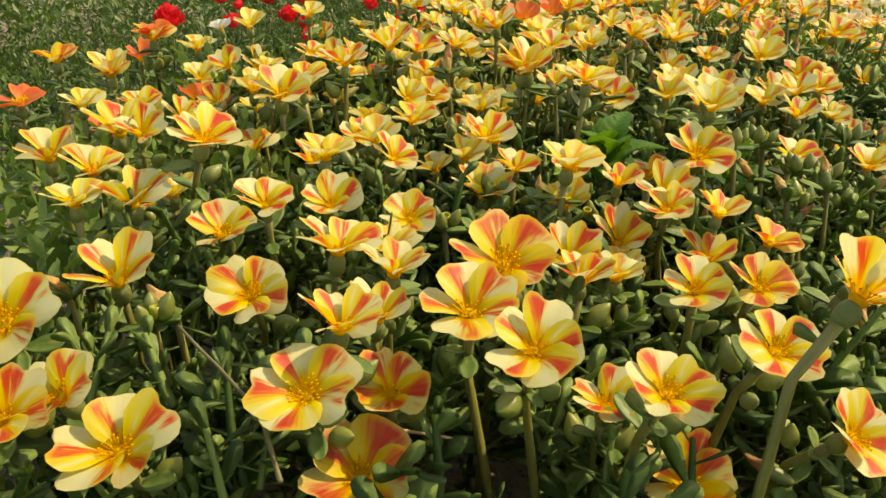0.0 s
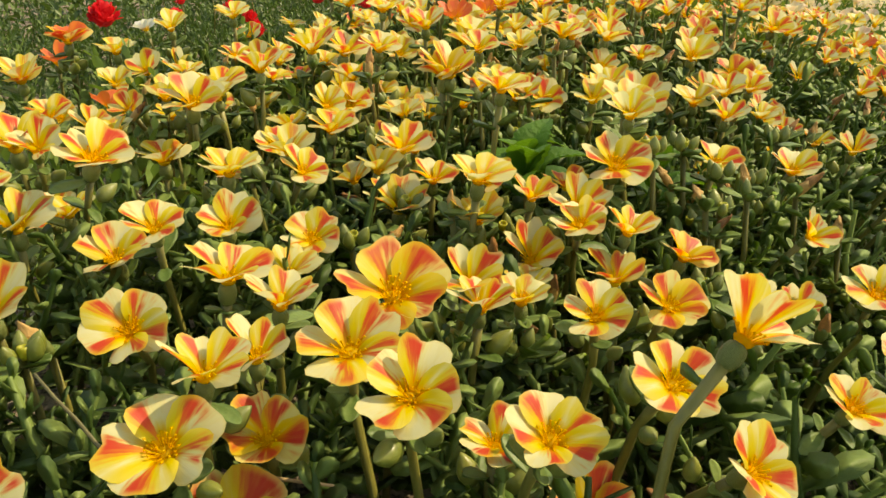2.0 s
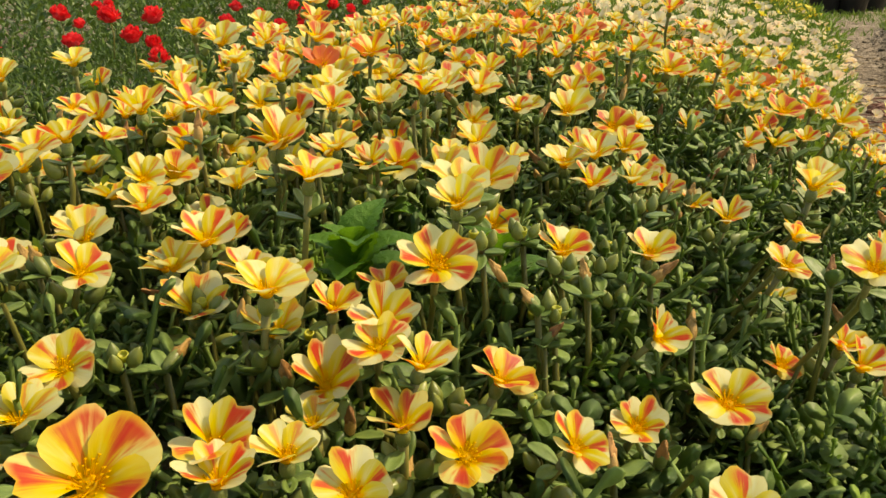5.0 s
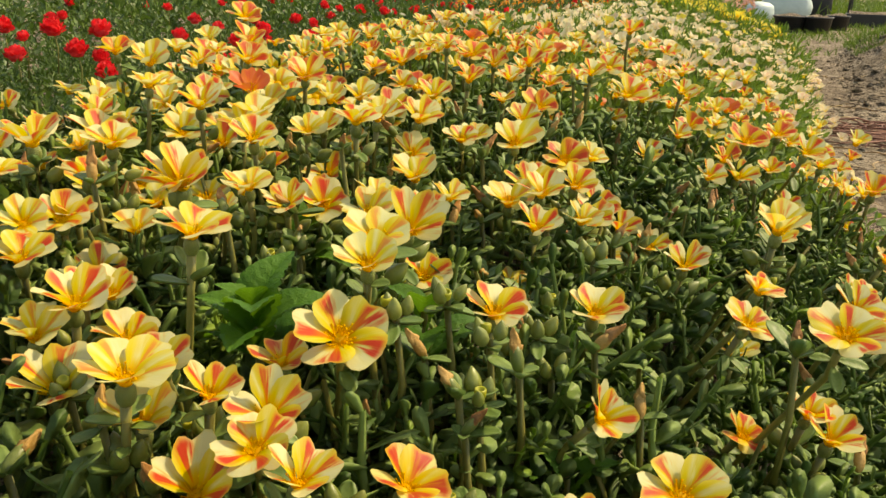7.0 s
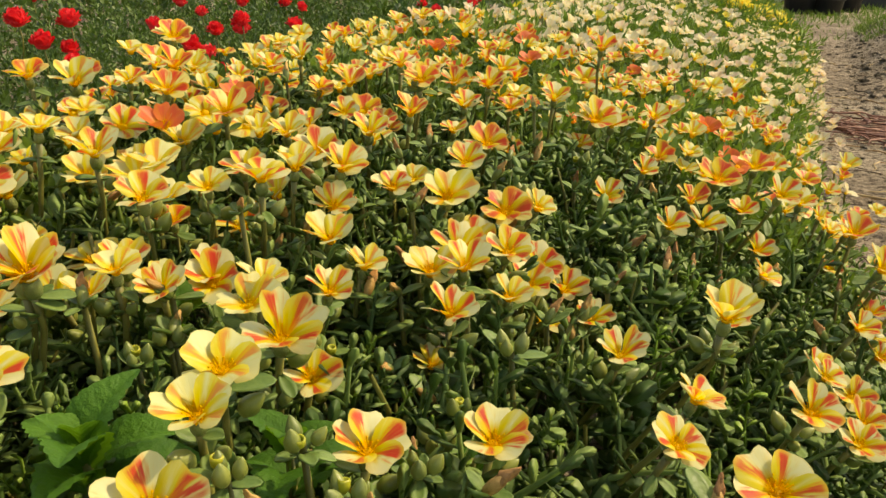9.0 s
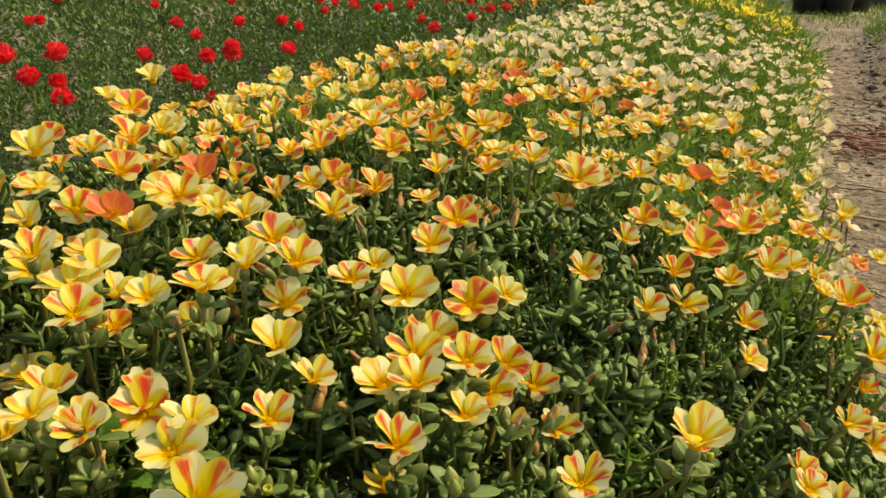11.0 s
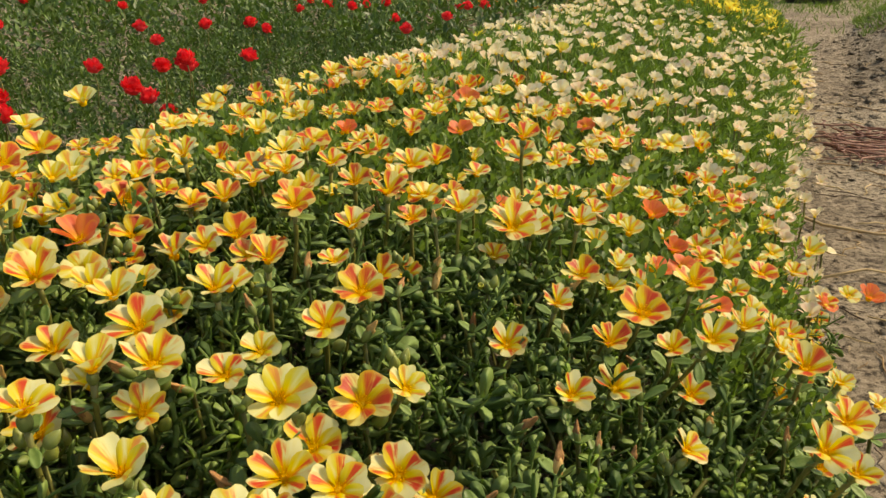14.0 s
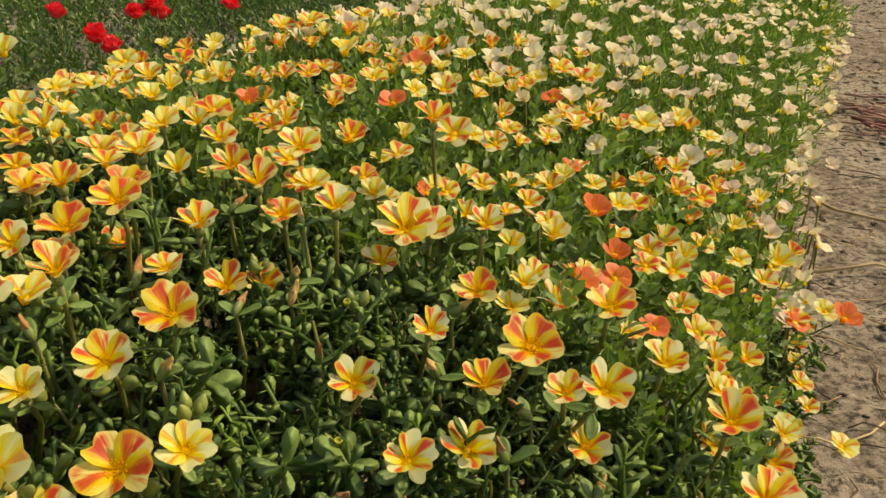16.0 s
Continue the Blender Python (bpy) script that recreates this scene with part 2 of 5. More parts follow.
def ground_height(u, v):
    x, y = to_xy(u, v)
    z = 0.006 * noise.noise((x * 5, y * 5, 0)) + 0.004 * noise.noise((x * 21, y * 21, 3)) + 0.0035 * noise.noise((x * 55, y * 55, 7)) + 0.006 * max(0.0, noise.noise((x * 13, y * 13, 2)) - 0.1)
    bed = max(0.0, float(bloom_height(u, v)) - 0.15) if -0.66 < u < 0.216 else 0.0
    if u < -0.6:
        bed = 0.06 * min(1.0, (-0.6 - u) / 0.2)
    ridge = 0.15 * ease((u - 0.30) / 0.32) * ease((v - 3.0) / 1.3) * (1 - ease((v - 5.3) / 0.9))
    ridge *= 1 + 0.45 * noise.noise((x * 6, y * 6, 11)) + 0.25 * noise.noise((x * 17, y * 17, 8))
    return z + bed + ridge


def sheet(us, vs):
    verts = [(*to_xy(u, v), ground_height(u, v)) for v in vs for u in us]
    n = len(us)
    faces = [(j * n + i, j * n + i + 1, (j + 1) * n + i + 1, (j + 1) * n + i) for j in range(len(vs) - 1) for i in range(n - 1)]
    me = bpy.data.meshes.new("ground")
    me.from_pydata(verts, [], faces)
    me.shade_smooth()
    return me


us = [-400, -90, -30, -12, -6, -3.5] + list(np.arange(-2.4, -0.1, 0.08)) + list(np.arange(-0.1, 1.2, 0.0125)) + [1.4, 1.8, 2.6, 4, 8, 20, 60, 400]
vs = [-400, -60, -15, -5, -2, -1] + list(np.arange(-0.6, 0.5, 0.08)) + list(np.arange(0.5, 2.6, 0.0125)) + list(np.arange(2.6, 6.4, 0.03)) + list(np.arange(6.4, 9.0, 0.1)) + [9.5, 10.5, 12, 16, 24, 50, 130, 400]
ground = tagged(new("ground", sheet([float(u) for u in us], [float(v) for v in vs])), "dry brown trodden soil with crumbs and dead stalks", "ground", kind="structure")
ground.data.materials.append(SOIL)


# ---- mesh makers ----
def mesh_of(name, verts, faces, mat, uvs=None, smooth=True):
    me = bpy.data.meshes.new(name)
    me.from_pydata([tuple(map(float, p)) for p in verts], [], faces)
    if uvs is not None:
        layer = me.uv_layers.new(name="UVMap")
        idx = np.empty(len(me.loops), int)
        me.loops.foreach_get("vertex_index", idx)
        layer.data.foreach_set("uv", np.asarray(uvs, float)[idx].ravel())
    if smooth:
        me.shade_smooth()
    me.materials.append(mat)
    return me


def piece(name, me, parent, m=None, label=""):
    ob = new(name, me)
    ob.parent = parent
    if m is not None:
        ob.matrix_basis = m
    return tagged(ob, label)


def join(parts):
    """One list of vertices and faces out of several."""
    verts, faces, n = [], [], 0
    for v, f in parts:
        verts += list(v)
        faces += [tuple(i + n for i in q) for q in f]
        n += len(v)
    return verts, faces


def moved(vf, m):
    return [m @ Vector(p) for p in vf[0]], vf[1]


def tube(points, radii, sides=6, close=True):
    """A round rod through points."""
    verts, faces = [], []
    pts = [Vector(p) for p in points]
    for i, p in enumerate(pts):
        d = (pts[min(i + 1, len(pts) - 1)] - pts[max(i - 1, 0)]).normalized()
        q = d.to_track_quat("Z", "Y")
        for k in range(sides):
            a = 2 * math.pi * k / sides
            verts.append(p + q @ Vector((math.cos(a) * radii[i], math.sin(a) * radii[i], 0)))
    for i in range(len(pts) - 1):
        for k in range(sides):
            a, b = i * sides + k, i * sides + (k + 1) % sides
            faces.append((a, b, b + sides, a + sides))
    if close:
        faces += [tuple(reversed(range(sides))), tuple(range((len(pts) - 1) * sides, len(pts) * sides))]
    return verts, faces


def lathe(profile, sides=8):
    verts, faces = [], []
    for r, z in profile:
        verts += [(r * math.cos(2 * math.pi * k / sides), r * math.sin(2 * math.pi * k / sides), z) for k in range(sides)]
    for i in range(len(profile) - 1):
        for k in range(sides):
            a, b = i * sides + k, i * sides + (k + 1) % sides
            faces.append((a, b, b + sides, a + sides))
    faces += [tuple(reversed(range(sides))), tuple(range((len(profile) - 1) * sides, len(profile) * sides))]
    return verts, faces


def petal_grid(rng, lift0, lift1, wide, nu=12, nv=8, notch=0.13):
    """A petal of about unit reach along +x: a broad fan with a rounded two-lobed rim, rising from the base and lapping over its neighbours."""
    verts, uvs, faces = [], [], []
    ph, ruffle, bowl = rng.uniform(0, 6.3), rng.uniform(0.015, 0.05), rng.uniform(-0.02, 0.12)
    skew, lop, twist = rng.uniform(-0.22, 0.22), rng.uniform(-0.05, 0.05), rng.uniform(-0.08, 0.08)
    half, notch = wide * 1.52, notch * rng.uniform(0.35, 1.25)
    spine, x, z = [], 0.0, 0.0
    for j in range(nv * 4 + 1):
        spine.append((x, z))
        a = radians(lift0 + (lift1 - lift0) * (j / (nv * 4)) ** 0.7)
        x, z = x + math.cos(a) / (nv * 4), z + math.sin(a) / (nv * 4)
    reach = 0.45 * spine[-1][0] + 0.55 * 0.86
    for j in range(nv + 1):
        v = j / nv
        for i in range(nu + 1):
            s = 2 * i / nu - 1
            turn = s * half * (0.62 + 0.38 * math.sin(math.pi / 2 * min(1.0, v / 0.75)))
            rim = 1 - 0.40 * abs(s) ** 3.2 - lop * s - notch * math.exp(-((s + skew) / 0.24) ** 2) * v ** 3 - 0.02 * v ** 3 * (1 + math.sin(9.5 * s + 3 * ph))
            k = v * rim * nv * 4
            k0 = min(int(k), nv * 4 - 1)
            f = k - k0
            far, pz = (spine[k0][c] * (1 - f) + spine[k0 + 1][c] * f for c in (0, 1))
            far, pz = far / reach, pz / reach
            pz += bowl * s * s * v - 0.10 * s * s * v * v + ruffle * math.sin(3.1 * s + ph) * v * v + 0.022 * math.sin(7.5 * s + 2 * ph) * v ** 3 + twist * s * v * v
            verts.append((far * math.cos(turn), far * math.sin(turn), pz))
            uvs.append((i / nu, v))
    n = nu + 1
    for j in range(nv):
        for i in range(nu):
            faces.append((j * n + i, j * n + i + 1, (j + 1) * n + i + 1, (j + 1) * n + i))
    return verts, faces, uvs


def stamen_mesh(rng, count):
    parts = [lathe([(0.02, -0.02), (0.10, 0.01), (0.17, 0.09), (0.18, 0.13), (0.11, 0.18), (0.02, 0.20)], 9)]
    for i in range(count):
        a, lean = i * 2.39996, 0.04 + 0.28 * math.sqrt(i / count) + rng.uniform(-0.03, 0.03)
        tip = Vector((math.cos(a) * lean, math.sin(a) * lean, rng.uniform(0.20, 0.36)))
        mid = Vector((math.cos(a + 0.3) * lean * 0.5, math.sin(a + 0.3) * lean * 0.5, tip.z * 0.6))
        parts.append(tube([mid * 0.6, tip], [0.014, 0.010], 3, False))
        parts.append(moved(lathe([(0.006, -0.028), (0.036, 0.0), (0.006, 0.028)], 3), Matrix.Translation(tip)))
    return join(parts)


def leaf_shape(length, width, thick, bend=0.15):
    """A fleshy spoon-shaped leaf along +x with a blunt round tip, 22 triangles."""
    verts, faces = [], []
    for t, w in [(0.0, 0.2), (0.38, 0.74), (0.70, 1.0), (0.92, 0.68)]:
        x, z = t * length, bend * length * t * t
        hw, ht = w * width / 2, thick * (0.4 + 0.6 * w) / 2
        verts += [(x, -hw, z + ht * 0.7), (x, hw, z + ht * 0.7), (x, 0, z - ht)]
    verts.append((length, 0, bend * length + thick * 0.1))
    for i in range(3):
        for k in range(3):
            a, b = i * 3 + k, i * 3 + (k + 1) % 3
            faces.append((b, a, a + 3, b + 3))
    faces += [(9 + (k + 1) % 3, 9 + k, 12) for k in range(3)]
    return verts, faces


def broad_leaf(length, width, thick, bend):
    """A plump oval leaf along +x with a blunt point, hollowed along the middle."""
    verts, faces = [], []
    stations = [(0.0, 0.16), (0.16, 0.42), (0.36, 0.82), (0.58, 1.0), (0.78, 0.86), (0.92, 0.5)]
    for t, w in stations:
        x, z = t * length, bend * length * t * t
        hw, ht = w * width / 2, thick * (0.35 + 0.65 * w) / 2
        verts += [(x, -hw, z + ht * 0.9), (x, -hw * 0.5, z + ht * 0.55), (x, 0, z + ht * 0.2), (x, hw * 0.5, z + ht * 0.55), (x, hw, z + ht * 0.9), (x, 0, z - ht)]
    verts.append((length, 0, bend * length + thick * 0.2))
    for i in range(len(stations) - 1):
        for k in range(6):
            a, b = i * 6 + k, i * 6 + (k + 1) % 6
            faces.append((b, a, a + 6, b + 6))
    faces += [(30 + (k + 1) % 6, 30 + k, 36) for k in range(6)] + [tuple(range(6))]
    return verts, faces


def flat_leaf(length, width):
    """A leaf of six triangles, folded along its rib."""
    return ([(0, 0, 0), (0.5 * length, -width / 2, 0.1 * length), (0.5 * length, 0, 0.02 * length), (0.5 * length, width / 2, 0.1 * length),
             (0.85 * length, -width / 3, 0.16 * length), (0.85 * length, width / 3, 0.16 * length), (length, 0, 0.12 * length)],
            [(0, 1, 2), (0, 2, 3), (1, 4, 2), (2, 5, 3), (2, 4, 6), (2, 6, 5)])


def slim_leaf(length, width):
    """A leaf of four triangles, folded along its rib."""
    return ([(0, 0, 0), (0.55 * length, -width / 2, 0.12 * length), (0.6 * length, 0, 0.03 * length), (0.55 * length, width / 2, 0.12 * length), (length, 0, 0.13 * length)],
            [(0, 1, 2), (0, 2, 3), (1, 4, 2), (2, 4, 3)])


def shoot(rng, leaf, count, height, lean=0.25, lift=(15, 60), stem=True):
    """An upright shoot of leaves in a spiral, the young ones at the top smaller and steeper."""
    parts = []
    bend = Vector((rng.uniform(-lean, lean), rng.uniform(-lean, lean), 1)) * height
    if stem:
        parts.append(tube([(0, 0, 0), bend * 0.5 + Vector((0.002, 0, 0)), bend], [0.0016, 0.0014, 0.001], 4, False))
    for i in range(count):
        t = (i + 0.6) / count
        a = i * 2.39996 + rng.uniform(-0.4, 0.4)
        up = lift[0] + (lift[1] - lift[0]) * t + rng.uniform(-14, 14)
        s = (1.12 - 0.5 * t ** 2) * rng.uniform(0.8, 1.2)
        m = Matrix.Translation(bend * t) @ Matrix.Rotation(a, 4, "Z") @ Matrix.Rotation(-radians(up), 4, "Y") @ Matrix.Rotation(rng.uniform(-0.5, 0.5), 4, "X") @ Matrix.Scale(s, 4)
        parts.append(moved(leaf, m))
    return join(parts)


def strew(name, templates, placed, mat, smooth=True, uvs=None):
    """One mesh out of many placed copies of a few templates; placed: (template number, matrix)."""
    vs_, loops, starts, n, marks = [], [], [], 0, []
    cooked = []
    for verts, faces in templates:
        cooked.append((np.array([tuple(p) for p in verts]), np.concatenate([np.array(f) for f in faces]), np.array([len(f) for f in faces])))
    for k, m in placed:
        v, idx, sizes = cooked[k]
        mm = np.array(m)
        vs_.append(v @ mm[:3, :3].T + mm[:3, 3])
        loops.append(idx + n)
        starts.append(sizes)
        if uvs:
            marks.append(np.array(uvs[k])[idx])
        n += len(v)
    v, idx, sizes = np.concatenate(vs_), np.concatenate(loops), np.concatenate(starts)
    me = bpy.data.meshes.new(name)
    me.vertices.add(len(v)), me.loops.add(len(idx)), me.polygons.add(len(sizes))
    me.vertices.foreach_set("co", v.ravel())
    me.loops.foreach_set("vertex_index", idx)
    me.polygons.foreach_set("loop_start", np.r_[0, np.cumsum(sizes)[:-1]])
    me.polygons.foreach_set("loop_total", sizes)
    me.update(calc_edges=True)
    if uvs:
        me.uv_layers.new(name="UVMap").data.foreach_set("uv", np.concatenate(marks).ravel())
    me.validate()
    if smooth:
        me.shade_smooth()
    me.materials.append(mat)
    return new(name, me)


def turned(rng, x, y, z, tilt, scale):
    """A pose at a place, turned at random about the upright and tilted by up to so many degrees."""
    a, b = rng.uniform(0, 2 * math.pi), radians(tilt) * math.sqrt(rng.random())
    return Matrix.Translation((x, y, z)) @ Matrix.Rotation(a, 4, "Z") @ Matrix.Rotation(b, 4, "X") @ Matrix.Rotation(rng.uniform(0, 6.3), 4, "Z") @ Matrix.Scale(scale, 4)


# ---- striped purslane flowers ----
rng = random.Random(5)
SHAPES = [(54, 28, 0.57), (58, 34, 0.55), (51, 20, 0.58), (60, 38, 0.56), (55, 26, 0.60), (57, 22, 0.57)]
HEADS = {}
for kind, mat in PETALS.items():
    HEADS[kind] = []
    for lift0, lift1, wide in SHAPES:
        five = []
        for k in range(5):
            v, f, uv = petal_grid(rng, lift0 + rng.uniform(-6, 6), lift1 + rng.uniform(-16, 13), wide * rng.uniform(0.86, 1.1))
            m = Matrix.Rotation(radians(72 * k + rng.uniform(-5, 5)), 4, "Z") @ Matrix.Rotation(radians(rng.uniform(8, 17)), 4, "X") @ Matrix.Scale(rng.uniform(0.9, 1.06), 4)
            five.append(mesh_of("petal", [m @ Vector(p) for p in v], f, mat, uv))
        HEADS[kind].append(five)
WIDE = [(51, 25, 0.61), (48, 18, 0.63), (54, 30, 0.59), (50, 16, 0.62), (56, 26, 0.60)]
OPEN_HEADS = {}
for kind, mat in PETALS.items():
    OPEN_HEADS[kind] = []
    for lift0, lift1, wide in WIDE:
        five = []
        for k in range(5):
            v, f, uv = petal_grid(rng, lift0 + rng.uniform(-8, 8), lift1 + rng.uniform(-17, 13), wide * rng.uniform(0.86, 1.1))
            m = Matrix.Rotation(radians(72 * k + rng.uniform(-6, 6)), 4, "Z") @ Matrix.Rotation(radians(rng.uniform(8, 17)), 4, "X") @ Matrix.Scale(rng.uniform(0.88, 1.06), 4)
            five.append(mesh_of("petal", [m @ Vector(p) for p in v], f, mat, uv))
        OPEN_HEADS[kind].append(five)
CUPPED = []
for k in range(5):
    v, f, uv = petal_grid(rng, 62 + rng.uniform(-5, 5), 40 + rng.uniform(-12, 8), 0.56)
    m = Matrix.Rotation(radians(72 * k), 4, "Z") @ Matrix.Rotation(radians(12), 4, "X") @ Matrix.Scale(rng.uniform(0.95, 1.05), 4)
    CUPPED.append(mesh_of("petal", [m @ Vector(p) for p in v], f, PETALS["S"], uv))
HEADS["C"] = [CUPPED]
STAMENS = [mesh_of("stamens", *stamen_mesh(rng, 31), POLLEN) for _ in range(3)]
CUP = mesh_of("calyx", *lathe([(0.06, -0.44), (0.11, -0.42), (0.17, -0.34), (0.20, -0.22), (0.195, -0.10), (0.16, 0.0), (0.10, 0.04), (0.02, 0.05)], 14), CALYX)
WHORL = [mesh_of("leaf", *broad_leaf(l_, l_ * rng.uniform(0.48, 0.6), 0.0026, rng.uniform(-0.25, 0.3)), LEAF_ONE) for l_ in (0.010, 0.012, 0.014, 0.016, 0.0125)]
BUD_MESH = [mesh_of("bud", *lathe([(0.0010, 0.0), (0.0030, 0.0014), (0.0044, 0.0042), (0.0043, 0.0072), (0.0030, 0.0104), (0.0015, 0.0128), (0.0002, 0.0142)], 9), b_) for b_ in (BUD, BUD, CALYX)]
LABELS = {
    "S": "cream and yellow purslane flower with red-orange streaks",
    "O": "yellow purslane flower with broad red-orange streaks",
    "P": "pale cream yellow purslane flower with faint streaks",
    "R": "salmon red purslane flower with orange heart",
    "W": "small white purslane flower standing among yellow ones",
    "C": "half-closed striped purslane flower leaning on a bare stem",
}
placed_blooms, beyond = [], []


def flower(x, y, z, mm, nx, ny, kind, foot=None, leaves=4):
    """A flower on its stem: its heart at x, y, z, its reach in millimetres, and the way it faces; small letters stand wide open."""
    heads, kind = (OPEN_HEADS if kind.islower() else HEADS), kind.upper()
    r = mm / 910.0
    nz = math.sqrt(max(0.04, 1 - nx * nx - ny * ny))
    n = Vector((nx, ny, nz)).normalized()
    x, y, z = Vector((x, y, z)) - n * (0.2 * r)   # x, y, z name the top of the stamens
    u, v = to_uv(x, y)
    low = max(ground_height(u, v), z - 0.13) if u < 0.1 else ground_height(u, v)
    lean = 0.055 * max(0.0, min(1.0, (u + 0.08) / 0.12))   # towards the path the stems lean outwards
    base = Vector(foot) if foot else Vector((x - nx * 0.03 - lean * AX + rng.uniform(-0.014, 0.014), y - ny * 0.03 + lean * AY + rng.uniform(-0.014, 0.014), low))
    thing = new("purslane_flower")
    thing.location = base
    tagged(thing, LABELS[kind], "flower", "striped purslane flowers")
    turn = n.to_track_quat("Z", "Y").to_matrix().to_4x4() @ Matrix.Rotation(rng.uniform(0, 6.28), 4, "Z")
    m = Matrix.Translation(Vector((x, y, z)) - base) @ turn @ Matrix.Scale(r, 4)
    for me in rng.choice(heads[kind]):
        piece("petal", me, thing, m)
    piece("stamen_tuft", rng.choice(STAMENS), thing, m, "golden orange stamens")
    piece("calyx", CUP, thing, m, "green cup under the petals")
    top_, neck = Vector((x, y, z)) - base - n * r * 0.36, Vector((x, y, z)) - base - n * (r * 0.4 + 0.018)
    mid = (neck * 0.55) + Vector((rng.uniform(-0.005, 0.005), rng.uniform(-0.005, 0.005), 0))
    v_, f_ = tube([(0, 0, 0), mid, neck, top_], [0.0018, 0.0016, 0.0015, 0.0019], 6)
    stem = piece("stem", mesh_of("stem", v_, f_, STEM), thing)
    leaves = leaves if v < 0.9 else 2
    for k in range(leaves):
        a = k * 6.283 / leaves + rng.uniform(-0.5, 0.5)
        at = top_.lerp(neck, rng.uniform(0.0, 0.9))
        lm = Matrix.Translation(at) @ n.to_track_quat("Z", "Y").to_matrix().to_4x4() @ Matrix.Rotation(a, 4, "Z") @ Matrix.Rotation(-radians(rng.uniform(-10, 45)), 4, "Y") @ Matrix.Scale(rng.uniform(0.7, 1.15), 4)
        piece("leaf", rng.choice(WHORL), stem, lm)
    for k in range(rng.choice((0, 1, 2, 3)) if v < 0.8 and kind != "C" else 0):
        bm_ = Matrix.Translation(neck.lerp(top_, 0.3)) @ n.to_track_quat("Z", "Y").to_matrix().to_4x4() @ Matrix.Rotation(k * 2.1 + rng.uniform(-0.5, 0.5), 4, "Z") @ Matrix.Translation((0.005, 0, 0)) @ Matrix.Rotation(radians(rng.uniform(25, 60)), 4, "Y") @ Matrix.Scale(rng.uniform(0.55, 0.95), 4)
        piece("bud", rng.choice(BUD_MESH), stem, bm_, "closed green bud beside the flower")
    placed_blooms.append((x, y, z))


def stretch(rows):
    for row in rows:
        if to_uv(row[0], row[1])[1] < 1.04:
            flower(*row)
        else:
            beyond.append(row)
            placed_blooms.append(row[:3])


stretch([
    (-0.115, 0.187, 0.281, 12, 0.30, -0.54, "s"),
    (-0.087, 0.189, 0.270, 16, 0.00, -0.45, "s"),
    (-0.105, 0.198, 0.281, 14, -0.35, -0.41, "s"),
    (-0.137, 0.233, 0.287, 17, 0.10, -0.59, "s"),
    (-0.037, 0.196, 0.283, 15, 0.00, -0.50, "s"),
    (-0.024, 0.202, 0.252, 16, 0.00, -0.55, "o"),
    (-0.029, 0.211, 0.296, 12, 0.10, -0.09, "S"),
    (-0.016, 0.218, 0.271, 12, 0.00, -0.45, "o"),
    (0.025, 0.201, 0.294, 14, 0.02, -0.50, "s"),
    (-0.123, 0.288, 0.279, 17, 0.00, -0.32, "S"),
    (-0.021, 0.239, 0.286, 12, 0.00, -0.10, "S"),
    (0.008, 0.226, 0.294, 16, 0.00, -0.35, "s"),
    (-0.069, 0.271, 0.280, 15, 0.00, -0.60, "s"),
    (0.060, 0.193, 0.285, 13, 0.15, -0.45, "s"),
    (-0.155, 0.332, 0.296, 13, 0.00, -0.10, "P"),
    (0.049, 0.216, 0.268, 12, 0.10, -0.18, "S"),
])
stretch([
    (0.104, 0.188, 0.315, 14, 0.66, 0.30, "C", (0.064, 0.190, 0.140), 1),
    (-0.017, 0.266, 0.291, 13, 0.10, -0.14, "S"),
    (0.020, 0.256, 0.298, 17, 0.05, -0.42, "o"),
    (-0.135, 0.344, 0.293, 16, 0.00, -0.10, "S"),
    (-0.040, 0.295, 0.289, 16, 0.10, 0.05, "S"),
    (0.081, 0.231, 0.228, 16, 0.00, -0.50, "o"),
    (-0.191, 0.390, 0.302, 16, 0.00, -0.26, "S"),
    (-0.164, 0.375, 0.299, 16, 0.00, -0.10, "S"),
    (-0.073, 0.324, 0.298, 13, 0.00, -0.30, "S"),
    (0.123, 0.212, 0.259, 14, 0.45, -0.52, "s"),
    (-0.096, 0.341, 0.279, 16, -0.10, -0.21, "S"),
    (0.100, 0.221, 0.283, 14, 0.20, -0.50, "s"),
    (0.049, 0.270, 0.286, 12, 0.08, -0.14, "S"),
])
stretch([
    (-0.108, 0.366, 0.316, 17, 0.30, -0.18, "s"),
    (-0.023, 0.322, 0.278, 13, 0.00, -0.15, "P"),
    (-0.049, 0.344, 0.291, 14, 0.10, -0.45, "s"),
    (0.046, 0.283, 0.289, 12, 0.10, -0.40, "s"),
    (-0.133, 0.392, 0.283, 13, 0.00, -0.10, "P"),
    (0.086, 0.259, 0.287, 12, -0.10, -0.42, "s"),
    (-0.151, 0.414, 0.273, 15, 0.07, -0.48, "s"),
    (0.163, 0.234, 0.265, 12, 0.27, -0.44, "s"),
    (0.066, 0.291, 0.279, 12, 0.00, -0.10, "P"),
    (-0.015, 0.344, 0.285, 13, 0.00, -0.50, "s"),
    (-0.161, 0.433, 0.304, 14, 0.17, -0.47, "s"),
    (-0.179, 0.450, 0.302, 20, 0.00, -0.19, "S"),
    (-0.260, 0.506, 0.308, 15, 0.00, -0.10, "R"),
    (0.102, 0.298, 0.283, 12, -0.03, -0.18, "O"),
    (-0.057, 0.392, 0.302, 15, 0.10, 0.00, "P"),
])
